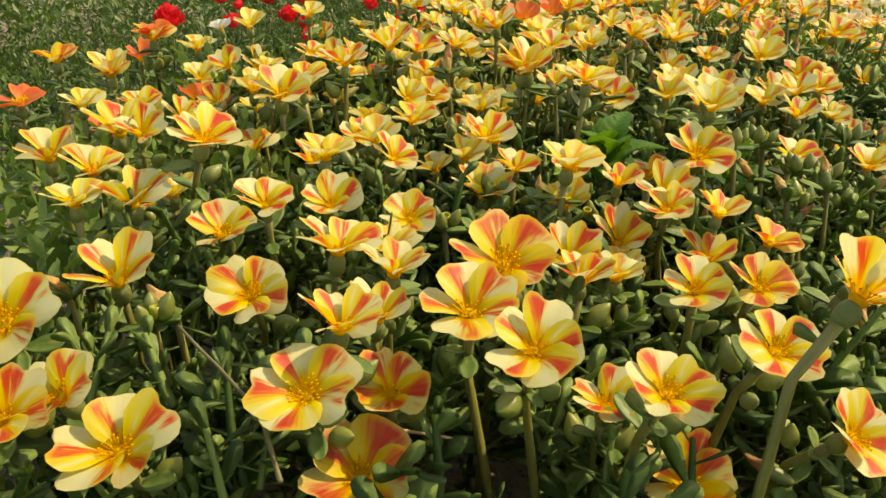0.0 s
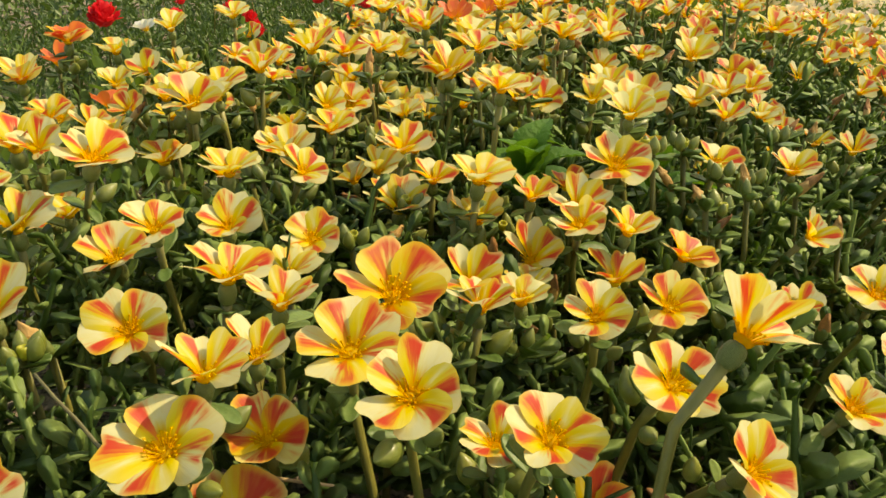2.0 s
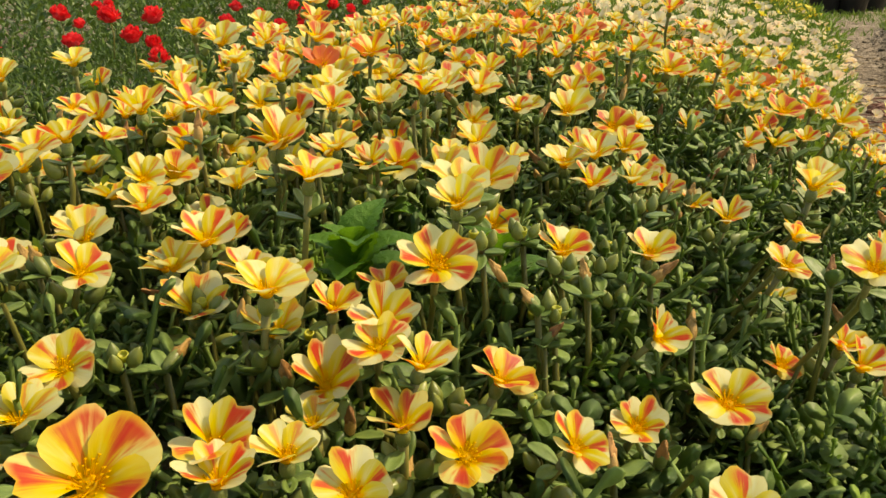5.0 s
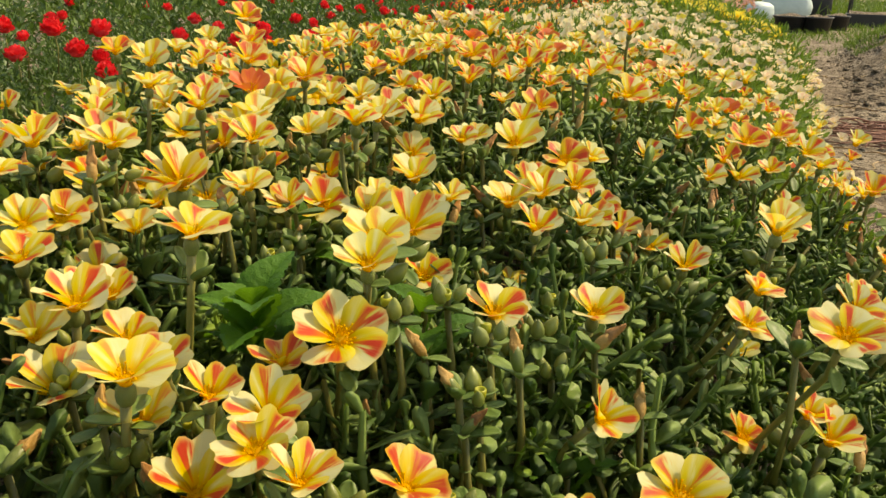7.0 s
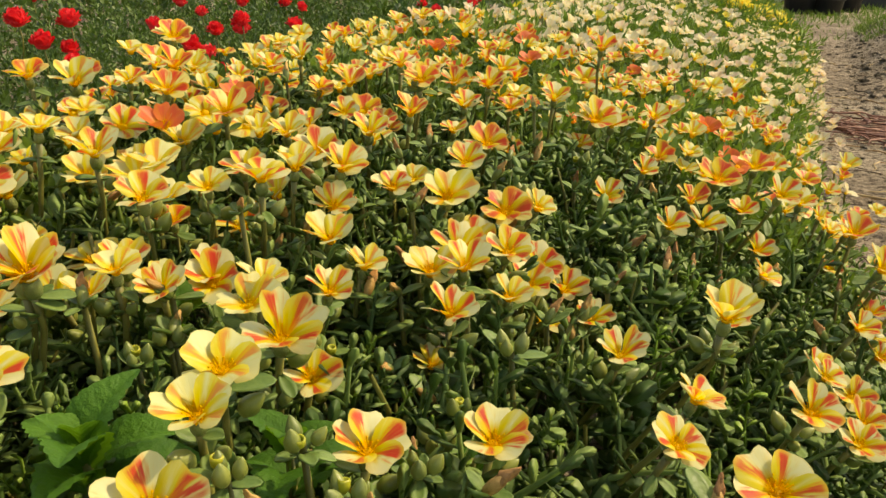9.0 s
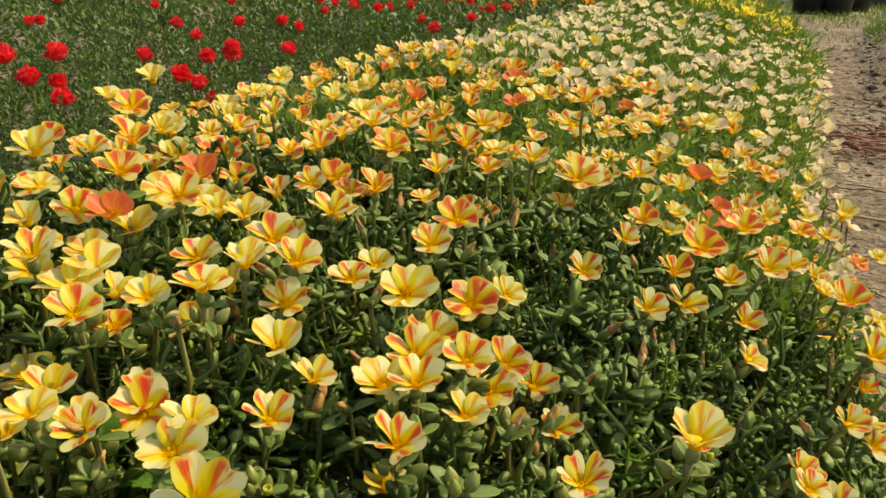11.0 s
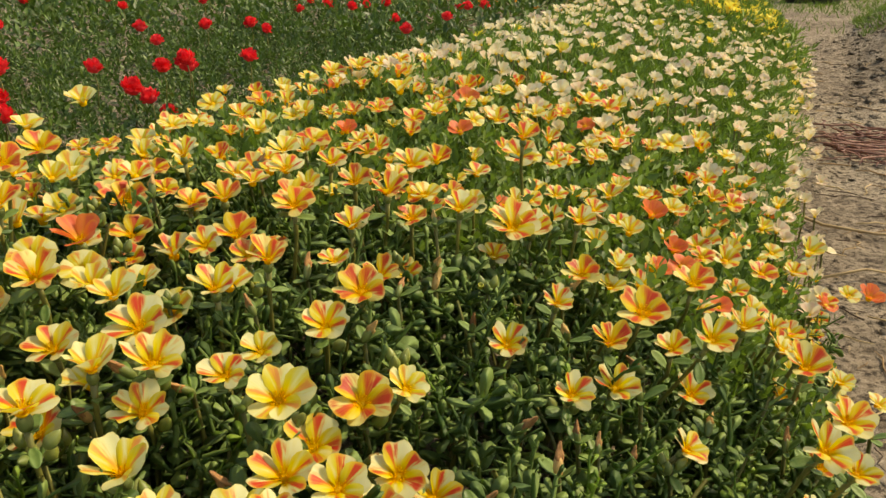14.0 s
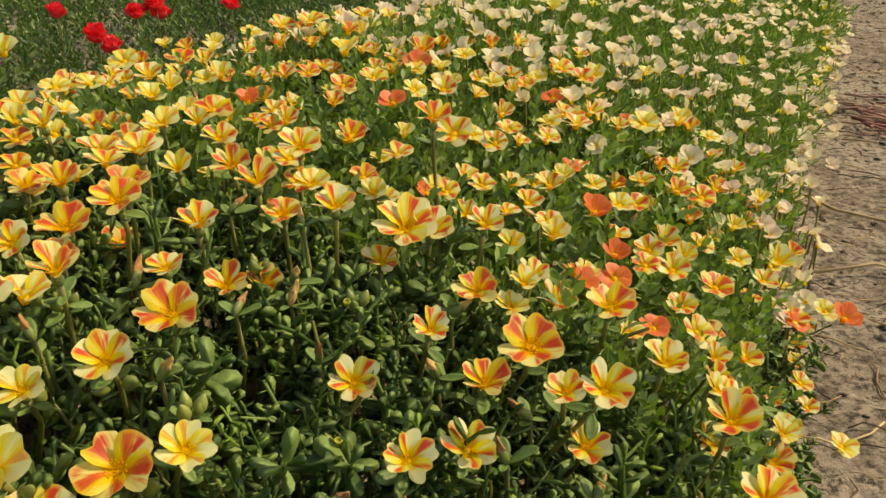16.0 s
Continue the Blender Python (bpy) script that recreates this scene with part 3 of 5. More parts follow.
stretch([
    (0.109, 0.310, 0.298, 11, 0.25, -0.10, "S"),
    (0.122, 0.293, 0.274, 13, 0.15, -0.40, "o"),
    (-0.216, 0.492, 0.309, 14, 0.00, -0.10, "P"),
    (0.096, 0.336, 0.292, 12, 0.00, -0.40, "s"),
    (0.056, 0.359, 0.306, 15, 0.10, -0.05, "P"),
    (0.158, 0.294, 0.274, 11, 0.30, -0.40, "s"),
    (0.210, 0.278, 0.255, 14, 0.00, -0.45, "s"),
    (0.077, 0.341, 0.275, 14, 0.05, -0.38, "s"),
    (0.057, 0.369, 0.284, 13, -0.02, -0.10, "P"),
    (-0.025, 0.407, 0.297, 13, 0.35, -0.35, "s"),
    (0.021, 0.401, 0.280, 17, 0.00, -0.30, "S"),
    (0.140, 0.333, 0.278, 12, 0.30, -0.09, "O"),
    (-0.112, 0.479, 0.286, 18, 0.00, -0.15, "S"),
])
stretch([
    (0.062, 0.379, 0.299, 12, -0.10, -0.48, "s"),
    (0.080, 0.363, 0.296, 11, 0.10, -0.20, "S"),
    (0.011, 0.416, 0.295, 12, 0.15, -0.19, "P"),
    (0.098, 0.354, 0.293, 13, 0.00, -0.42, "s"),
    (0.020, 0.450, 0.298, 12, 0.10, -0.25, "S"),
    (0.023, 0.427, 0.303, 15, 0.10, -0.18, "S"),
    (-0.098, 0.499, 0.314, 19, 0.05, -0.30, "S"),
    (0.198, 0.344, 0.248, 12, 0.10, -0.40, "s"),
    (0.071, 0.409, 0.336, 13, 0.10, -0.09, "S"),
    (0.122, 0.385, 0.304, 17, 0.00, -0.50, "s"),
    (0.030, 0.453, 0.296, 12, 0.00, -0.30, "S"),
    (-0.173, 0.580, 0.297, 14, 0.00, 0.03, "R"),
    (-0.018, 0.493, 0.299, 15, 0.00, -0.19, "S"),
])
stretch([
    (0.023, 0.472, 0.289, 12, -0.05, -0.20, "S"),
    (-0.061, 0.521, 0.330, 14, 0.00, 0.03, "S"),
    (-0.252, 0.632, 0.308, 18, 0.00, -0.15, "P"),
    (0.133, 0.406, 0.323, 13, 0.00, -0.35, "p"),
    (-0.022, 0.514, 0.309, 12, 0.31, -0.56, "P"),
    (0.218, 0.381, 0.268, 11, 0.40, -0.45, "s"),
    (0.244, 0.361, 0.246, 17, 0.00, -0.40, "s"),
    (0.138, 0.431, 0.325, 14, 0.04, -0.24, "p"),
    (-0.096, 0.566, 0.313, 18, 0.00, -0.10, "S"),
    (-0.009, 0.529, 0.306, 14, 0.10, -0.40, "S"),
    (-0.233, 0.680, 0.330, 17, 0.00, 0.03, "O"),
    (0.048, 0.513, 0.327, 17, 0.00, -0.20, "S"),
    (0.186, 0.428, 0.292, 14, 0.05, -0.25, "S"),
    (-0.037, 0.588, 0.333, 17, 0.00, -0.10, "S"),
])
stretch([
    (0.322, 0.394, 0.291, 15, -0.15, -0.45, "s"),
    (-0.200, 0.687, 0.321, 16, 0.00, -0.10, "P"),
    (-0.361, 0.783, 0.300, 21, 0.00, -0.10, "O"),
    (0.081, 0.530, 0.321, 12, -0.04, -0.12, "P"),
    (-0.010, 0.583, 0.315, 15, -0.02, 0.02, "S"),
    (0.155, 0.472, 0.315, 16, 0.10, -0.45, "s"),
    (0.009, 0.566, 0.336, 15, 0.10, -0.35, "S"),
    (0.063, 0.546, 0.302, 12, -0.03, 0.05, "P"),
    (0.099, 0.531, 0.311, 12, 0.00, -0.49, "S"),
    (0.096, 0.543, 0.307, 12, 0.15, -0.30, "P"),
    (0.165, 0.497, 0.283, 13, 0.10, -0.35, "s"),
    (0.139, 0.512, 0.311, 14, 0.00, -0.35, "P"),
    (0.234, 0.441, 0.284, 14, 0.05, -0.28, "S"),
    (0.338, 0.412, 0.231, 14, 0.15, -0.19, "S"),
])
stretch([
    (0.307, 0.431, 0.224, 12, 0.21, -0.48, "o"),
    (0.144, 0.526, 0.315, 12, 0.09, -0.05, "P"),
    (0.075, 0.568, 0.309, 14, -0.03, -0.13, "S"),
    (0.335, 0.426, 0.236, 12, 0.15, -0.19, "S"),
    (0.313, 0.451, 0.271, 13, 0.20, -0.35, "s"),
    (0.116, 0.568, 0.303, 13, 0.00, -0.40, "S"),
    (-0.019, 0.647, 0.324, 19, 0.25, -0.23, "S"),
    (0.078, 0.606, 0.330, 15, -0.04, -0.24, "S"),
    (0.330, 0.474, 0.278, 12, 0.40, -0.05, "S"),
    (0.173, 0.554, 0.298, 13, 0.16, -0.23, "S"),
    (0.230, 0.531, 0.295, 14, 0.00, -0.20, "S"),
    (0.070, 0.631, 0.333, 16, 0.00, -0.10, "P"),
    (0.010, 0.671, 0.352, 13, 0.08, 0.02, "P"),
    (0.042, 0.660, 0.341, 16, 0.00, -0.19, "S"),
])
stretch([
    (0.086, 0.639, 0.307, 12, -0.05, -0.20, "O"),
    (0.076, 0.649, 0.334, 18, -0.01, -0.01, "P"),
    (0.226, 0.563, 0.250, 12, 0.17, -0.10, "P"),
    (0.138, 0.614, 0.339, 16, 0.00, -0.10, "S"),
    (0.314, 0.525, 0.273, 14, 0.05, -0.30, "S"),
    (0.109, 0.622, 0.331, 12, 0.00, -0.35, "P"),
    (0.192, 0.591, 0.296, 12, 0.18, -0.07, "P"),
    (0.341, 0.507, 0.227, 12, 0.06, -0.12, "P"),
    (0.397, 0.490, 0.258, 15, 0.05, -0.42, "s"),
    (0.242, 0.568, 0.304, 14, -0.02, -0.30, "S"),
    (0.174, 0.615, 0.303, 16, -0.03, -0.14, "P"),
    (0.227, 0.584, 0.295, 17, 0.00, -0.30, "P"),
])
stretch([
    (0.265, 0.561, 0.289, 12, 0.00, -0.25, "P"),
    (0.297, 0.605, 0.252, 12, 0.30, -0.30, "P"),
    (0.270, 0.593, 0.302, 14, 0.05, -0.42, "S"),
    (0.154, 0.660, 0.332, 14, 0.08, -0.11, "P"),
    (0.176, 0.654, 0.309, 15, 0.00, -0.50, "S"),
    (0.375, 0.541, 0.281, 13, 0.05, -0.30, "S"),
    (0.245, 0.612, 0.296, 16, 0.00, -0.45, "S"),
    (0.439, 0.506, 0.227, 12, 0.10, -0.48, "S"),
    (0.068, 0.727, 0.341, 15, -0.12, -0.47, "R"),
    (0.243, 0.643, 0.318, 17, 0.00, -0.50, "P"),
    (0.078, 0.729, 0.330, 16, 0.06, -0.28, "P"),
    (0.285, 0.601, 0.278, 14, 0.05, -0.40, "S"),
    (0.119, 0.711, 0.317, 14, -0.03, -0.33, "S"),
    (0.453, 0.524, 0.227, 12, 0.05, -0.33, "O"),
])
stretch([
    (0.258, 0.641, 0.291, 16, -0.03, -0.30, "S"),
    (0.182, 0.663, 0.331, 16, 0.20, -0.35, "S"),
    (0.318, 0.584, 0.264, 12, 0.10, -0.50, "S"),
    (-0.042, 0.819, 0.358, 15, -0.04, -0.28, "O"),
    (0.213, 0.677, 0.314, 13, -0.13, -0.35, "S"),
    (0.166, 0.707, 0.329, 17, -0.03, -0.30, "S"),
    (0.064, 0.770, 0.357, 15, 0.16, -0.39, "O"),
    (0.107, 0.736, 0.349, 15, 0.05, -0.50, "O"),
    (0.446, 0.552, 0.239, 12, 0.22, -0.45, "S"),
    (0.299, 0.633, 0.276, 15, 0.05, -0.40, "S"),
    (0.317, 0.634, 0.260, 14, 0.10, -0.35, "S"),
    (0.146, 0.740, 0.334, 14, -0.02, -0.26, "P"),
    (0.283, 0.661, 0.302, 16, -0.05, -0.50, "O"),
])
stretch([
    (0.472, 0.561, 0.220, 12, -0.10, -0.48, "S"),
    (0.307, 0.675, 0.300, 13, 0.30, -0.40, "P"),
    (0.229, 0.708, 0.310, 12, -0.04, -0.37, "P"),
    (0.457, 0.578, 0.231, 12, 0.27, -0.36, "S"),
    (0.202, 0.744, 0.334, 15, 0.00, -0.30, "S"),
    (0.061, 0.823, 0.365, 16, 0.17, -0.26, "O"),
    (-0.030, 0.887, 0.342, 19, 0.05, -0.36, "P"),
    (0.265, 0.716, 0.320, 14, 0.00, -0.50, "S"),
    (0.057, 0.852, 0.383, 15, 0.14, -0.42, "O"),
    (0.105, 0.827, 0.337, 17, -0.03, -0.30, "R"),
    (0.499, 0.604, 0.242, 12, 0.16, -0.39, "S"),
    (0.232, 0.760, 0.344, 14, 0.05, -0.30, "O"),
    (0.013, 0.890, 0.343, 13, 0.09, -0.21, "S"),
    (0.403, 0.686, 0.282, 13, 0.10, -0.45, "S"),
    (0.287, 0.752, 0.324, 16, 0.00, -0.45, "O"),
])
stretch([
    (-0.040, 0.948, 0.338, 16, 0.00, -0.30, "O"),
    (0.129, 0.853, 0.311, 12, -0.03, -0.30, "O"),
    (0.186, 0.820, 0.332, 12, -0.01, -0.47, "S"),
    (0.215, 0.808, 0.328, 12, 0.00, -0.35, "O"),
    (0.432, 0.696, 0.279, 14, 0.05, -0.45, "S"),
    (0.469, 0.671, 0.250, 12, 0.45, -0.34, "S"),
    (0.532, 0.638, 0.267, 15, 0.03, -0.46, "S"),
    (0.542, 0.634, 0.204, 13, 0.13, -0.47, "S"),
    (0.125, 0.881, 0.319, 15, -0.04, -0.37, "O"),
    (0.377, 0.745, 0.285, 14, 0.00, -0.50, "S"),
    (0.271, 0.811, 0.320, 12, -0.02, -0.26, "S"),
    (0.547, 0.653, 0.208, 14, 0.26, -0.27, "S"),
    (0.561, 0.646, 0.243, 12, 0.03, -0.46, "S"),
    (0.202, 0.857, 0.325, 17, -0.02, -0.26, "O"),
    (0.246, 0.823, 0.357, 14, 0.00, -0.40, "O"),
])
stretch([
    (0.302, 0.817, 0.305, 13, 0.00, -0.40, "O"),
    (0.167, 0.894, 0.338, 12, 0.16, -0.31, "O"),
    (0.192, 0.887, 0.343, 15, 0.00, -0.30, "O"),
    (0.167, 0.904, 0.331, 13, -0.04, -0.28, "P"),
    (0.505, 0.727, 0.290, 15, 0.05, -0.50, "S"),
    (0.446, 0.749, 0.280, 14, 0.00, -0.35, "O"),
    (0.284, 0.842, 0.334, 14, -0.02, -0.22, "S"),
    (0.091, 0.957, 0.324, 16, -0.04, -0.37, "O"),
    (0.105, 0.950, 0.324, 19, 0.16, -0.39, "O"),
    (0.504, 0.744, 0.240, 14, 0.05, -0.45, "S"),
    (0.321, 0.834, 0.297, 12, 0.10, -0.40, "O"),
    (0.419, 0.782, 0.294, 12, 0.10, -0.30, "S"),
    (0.585, 0.694, 0.244, 16, 0.17, -0.37, "S"),
    (0.580, 0.702, 0.203, 13, 0.00, -0.30, "O"),
])
stretch([
    (0.049, 1.012, 0.329, 19, -0.02, -0.26, "P"),
    (0.492, 0.755, 0.269, 12, -0.10, -0.30, "S"),
    (0.237, 0.909, 0.357, 16, -0.03, -0.30, "S"),
    (0.594, 0.706, 0.237, 11, 0.10, -0.35, "O"),
    (0.474, 0.766, 0.292, 18, 0.00, -0.42, "O"),
    (0.330, 0.879, 0.325, 13, -0.02, -0.26, "O"),
    (0.364, 0.860, 0.337, 14, 0.00, -0.35, "S"),
    (0.148, 0.987, 0.351, 14, -0.03, -0.30, "S"),
    (0.313, 0.891, 0.342, 15, 0.00, -0.30, "O"),
    (0.192, 0.967, 0.338, 15, -0.02, -0.22, "S"),
    (0.251, 0.943, 0.332, 12, 0.01, -0.41, "P"),
    (0.588, 0.750, 0.250, 17, -0.04, -0.28, "O"),
    (0.451, 0.832, 0.292, 14, -0.15, -0.45, "O"),
    (0.392, 0.868, 0.295, 13, 0.00, -0.30, "S"),
])
stretch([
    (0.472, 0.826, 0.283, 12, 0.07, -0.25, "P"),
    (0.289, 0.939, 0.336, 14, -0.05, -0.45, "O"),
    (0.561, 0.789, 0.264, 14, 0.05, -0.25, "S"),
    (-0.009, 1.115, 0.327, 20, 0.16, -0.39, "O"),
    (0.408, 0.879, 0.314, 21, 0.10, -0.34, "S"),
    (0.345, 0.923, 0.328, 13, -0.02, -0.22, "P"),
    (0.532, 0.818, 0.287, 16, -0.02, -0.26, "O"),
    (0.231, 0.993, 0.350, 14, -0.02, -0.26, "P"),
    (0.481, 0.838, 0.294, 10, 0.10, -0.25, "P"),
    (0.426, 0.885, 0.309, 16, 0.07, -0.34, "S"),
    (0.597, 0.788, 0.205, 12, 0.27, -0.34, "S"),
    (0.335, 0.941, 0.322, 12, -0.01, -0.47, "O"),
    (0.606, 0.785, 0.237, 13, 0.10, -0.40, "S"),
    (0.336, 0.945, 0.348, 15, 0.00, -0.35, "S"),
    (0.636, 0.778, 0.196, 13, 0.16, -0.39, "O"),
])
stretch([
    (0.460, 0.875, 0.318, 13, 0.05, -0.30, "S"),
    (0.492, 0.865, 0.285, 12, 0.09, -0.21, "S"),
    (0.603, 0.803, 0.234, 12, 0.27, -0.34, "P"),
    (0.411, 0.916, 0.308, 12, 0.06, -0.33, "O"),
    (0.271, 0.999, 0.336, 14, 0.07, -0.31, "S"),
    (0.509, 0.861, 0.267, 14, 0.05, -0.25, "S"),
    (0.387, 0.941, 0.315, 11, -0.11, -0.43, "P"),
    (0.609, 0.820, 0.230, 11, 0.16, -0.31, "O"),
    (0.483, 0.901, 0.291, 11, -0.11, -0.43, "P"),
    (0.247, 1.039, 0.338, 11, -0.11, -0.43, "S"),
    (0.454, 0.932, 0.301, 11, -0.04, -0.29, "S"),
    (0.430, 0.947, 0.368, 14, -0.04, -0.37, "O"),
    (0.663, 0.816, 0.192, 11, 0.01, -0.41, "P"),
    (0.617, 0.843, 0.232, 11, 0.07, -0.25, "S"),
    (0.514, 0.908, 0.294, 12, 0.06, -0.38, "P"),
    (0.582, 0.870, 0.240, 11, 0.17, -0.37, "R"),
])
stretch([
    (-0.064, 1.246, 0.319, 18, 0.09, -0.21, "P"),
    (0.441, 0.957, 0.309, 11, 0.07, -0.31, "S"),
    (0.136, 1.134, 0.344, 13, 0.07, -0.25, "P"),
    (0.254, 1.068, 0.339, 17, -0.04, -0.32, "O"),
    (0.286, 1.051, 0.352, 11, -0.02, -0.22, "R"),
    (0.304, 1.043, 0.333, 11, -0.04, -0.29, "O"),
    (0.315, 1.057, 0.333, 12, 0.16, -0.39, "S"),
    (0.517, 0.942, 0.290, 11, 0.06, -0.33, "S"),
    (0.206, 1.128, 0.343, 13, 0.16, -0.31, "P"),
    (0.369, 1.037, 0.325, 14, 0.16, -0.31, "O"),
    (0.472, 0.988, 0.302, 11, 0.07, -0.31, "S"),
    (0.617, 0.912, 0.234, 12, -0.04, -0.37, "S"),
    (0.591, 0.929, 0.260, 11, 0.06, -0.33, "O"),
    (0.179, 1.168, 0.344, 14, 0.01, -0.41, "S"),
    (0.732, 0.852, 0.146, 12, 0.28, -0.25, "P"),
    (0.612, 0.927, 0.256, 14, -0.07, -0.45, "S"),
])
stretch([
    (0.233, 1.158, 0.344, 12, -0.09, -0.40, "P"),
    (0.645, 0.921, 0.244, 14, 0.00, -0.35, "O"),
    (0.142, 1.221, 0.345, 15, -0.07, -0.45, "P"),
    (0.562, 0.979, 0.283, 14, -0.02, -0.26, "R"),
    (0.244, 1.170, 0.344, 13, 0.01, -0.41, "P"),
    (0.352, 1.114, 0.333, 11, 0.06, -0.33, "O"),
    (0.584, 0.987, 0.285, 12, 0.06, -0.38, "P"),
    (0.533, 1.018, 0.290, 14, -0.02, -0.22, "S"),
    (0.635, 0.964, 0.250, 11, -0.11, -0.43, "P"),
    (0.457, 1.075, 0.317, 18, -0.12, -0.47, "S"),
    (0.546, 1.030, 0.293, 11, -0.03, -0.21, "P"),
    (0.194, 1.234, 0.344, 16, 0.09, -0.21, "O"),
    (-0.038, 1.375, 0.320, 21, -0.09, -0.40, "P"),
    (0.493, 1.071, 0.310, 12, -0.11, -0.53, "S"),
    (0.706, 0.950, 0.250, 14, 0.05, -0.36, "P"),
    (0.756, 0.923, 0.214, 13, 0.07, -0.34, "R"),
])
stretch([
    (0.405, 1.128, 0.330, 14, -0.04, -0.37, "R"),
    (0.735, 0.955, 0.195, 11, 0.07, -0.31, "O"),
    (0.692, 0.988, 0.235, 11, 0.01, -0.41, "P"),
    (0.638, 1.020, 0.236, 15, 0.06, -0.38, "S"),
    (0.580, 1.053, 0.278, 11, 0.07, -0.31, "P"),
    (0.323, 1.205, 0.339, 13, 0.16, -0.31, "O"),
    (0.510, 1.105, 0.312, 12, 0.07, -0.32, "S"),
    (0.723, 0.995, 0.210, 12, 0.07, -0.31, "S"),
    (0.769, 0.969, 0.194, 11, -0.04, -0.37, "P"),
    (0.182, 1.319, 0.339, 11, -0.11, -0.43, "O"),
    (0.549, 1.110, 0.303, 11, 0.15, -0.40, "S"),
    (0.387, 1.206, 0.334, 15, 0.16, -0.31, "S"),
    (0.214, 1.314, 0.344, 12, 0.07, -0.25, "P"),
    (0.659, 1.059, 0.269, 12, 0.07, -0.31, "O"),
    (0.708, 1.041, 0.241, 11, 0.16, -0.31, "P"),
    (0.457, 1.193, 0.326, 14, -0.01, -0.47, "S"),
])
stretch([
    (0.692, 1.082, 0.254, 14, 0.06, -0.33, "O"),
    (0.586, 1.158, 0.301, 16, 0.01, -0.05, "S"),
    (0.356, 1.295, 0.342, 19, 0.01, -0.05, "P"),
    (0.776, 1.053, 0.209, 11, 0.07, -0.25, "O"),
    (0.131, 1.429, 0.320, 12, -0.03, -0.21, "P"),
    (0.677, 1.117, 0.270, 12, -0.01, -0.47, "S"),
    (0.244, 1.382, 0.344, 13, 0.16, -0.31, "P"),
    (0.435, 1.275, 0.333, 16, -0.11, -0.53, "R"),
    (0.511, 1.236, 0.322, 13, -0.03, -0.21, "P"),
    (0.635, 1.179, 0.293, 11, -0.04, -0.29, "S"),
    (0.770, 1.122, 0.235, 11, -0.03, -0.21, "P"),
    (0.550, 1.253, 0.318, 11, -0.11, -0.43, "O"),
    (0.442, 1.326, 0.336, 17, 0.00, -0.30, "O"),
    (0.276, 1.428, 0.344, 18, 0.17, -0.31, "S"),
    (0.669, 1.204, 0.289, 16, -0.09, -0.40, "P"),
    (0.311, 1.418, 0.352, 17, 0.07, -0.31, "S"),
])
stretch([
    (0.490, 1.327, 0.332, 14, 0.07, -0.25, "P"),
    (0.758, 1.199, 0.216, 17, 0.07, -0.31, "O"),
    (0.719, 1.237, 0.281, 16, 0.09, -0.21, "P"),
    (0.625, 1.307, 0.312, 14, 0.06, -0.33, "O"),
    (0.755, 1.232, 0.265, 12, 0.07, -0.25, "P"),
    (0.605, 1.333, 0.317, 17, 0.17, -0.31, "S"),
    (0.643, 1.326, 0.310, 15, 0.02, -0.36, "P"),
    (0.643, 1.401, 0.318, 12, 0.16, -0.31, "S"),
    (0.724, 1.386, 0.300, 11, 0.16, -0.31, "P"),
])
stretch([
    (0.572, 0.945, 0.261, 12, 0.05, -0.40, "R"),
    (0.558, 0.896, 0.266, 12, 0.10, -0.50, "R"),
    (0.733, 0.950, 0.194, 11, 0.30, -0.20, "R"),
    (-0.159, 0.699, 0.337, 15, 0.00, -0.25, "P"),
    (-0.233, 0.680, 0.331, 15, 0.00, -0.20, "R"),
    (-0.254, 0.706, 0.310, 14, 0.10, -0.25, "R"),
    (-0.252, 0.632, 0.308, 15, 0.00, -0.20, "O"),
    (-0.205, 0.560, 0.296, 15, 0.00, -0.20, "S"),
    (-0.226, 0.548, 0.282, 15, 0.10, -0.30, "R"),
    (-0.113, 0.716, 0.345, 15, 0.00, -0.20, "P"),
    (-0.213, 0.814, 0.325, 12, -0.20, -0.20, "W"),
])
stretch([
    (0.073, 0.320, 0.272, 11, -0.10, -0.10, "P"),
    (0.052, 0.511, 0.328, 18, 0.00, -0.25, "S"),
    (0.364, 0.521, 0.294, 16, 0.05, -0.15, "P"),
    (-0.004, 0.536, 0.306, 11, 0.10, -0.40, "S"),
    (0.039, 0.432, 0.285, 13, 0.05, -0.10, "S"),
    (0.101, 0.392, 0.292, 11, 0.00, -0.15, "O"),
    (0.638, 0.779, 0.218, 10, 0.10, -0.25, "P"),
    (0.117, 0.560, 0.301, 15, 0.00, -0.50, "S"),
    (0.244, 0.845, 0.355, 14, 0.00, -0.30, "O"),
])


# more of them farther along the bed: the nearest as things, the rest as a crowd
fill = []
for tries in range(3200):
    u, v = rng.uniform(-0.56, 0.19), rng.uniform(0.84, 1.62)
    if v > 1.38 + 0.2 * rng.random() or (u > 0.1 and rng.random() < 0.5) or (u > -0.24 and v < 1.0):
        continue
    x, y = to_xy(u, v)
    z = float(bloom_height(u, v)) + rng.uniform(-0.03, 0.012)
    if any((x - a) ** 2 + (y - b) ** 2 < 0.028 ** 2 for a, b, _ in placed_blooms):
        continue
    placed_blooms.append((x, y, z))
    fill.append((v, x, y, z, rng.uniform(10.5, 14), rng.uniform(-0.2, 0.4), rng.uniform(-0.5, 0.05), rng.choices("SPOR", (4.5, 3.0, 2.1, 0.25))[0]))
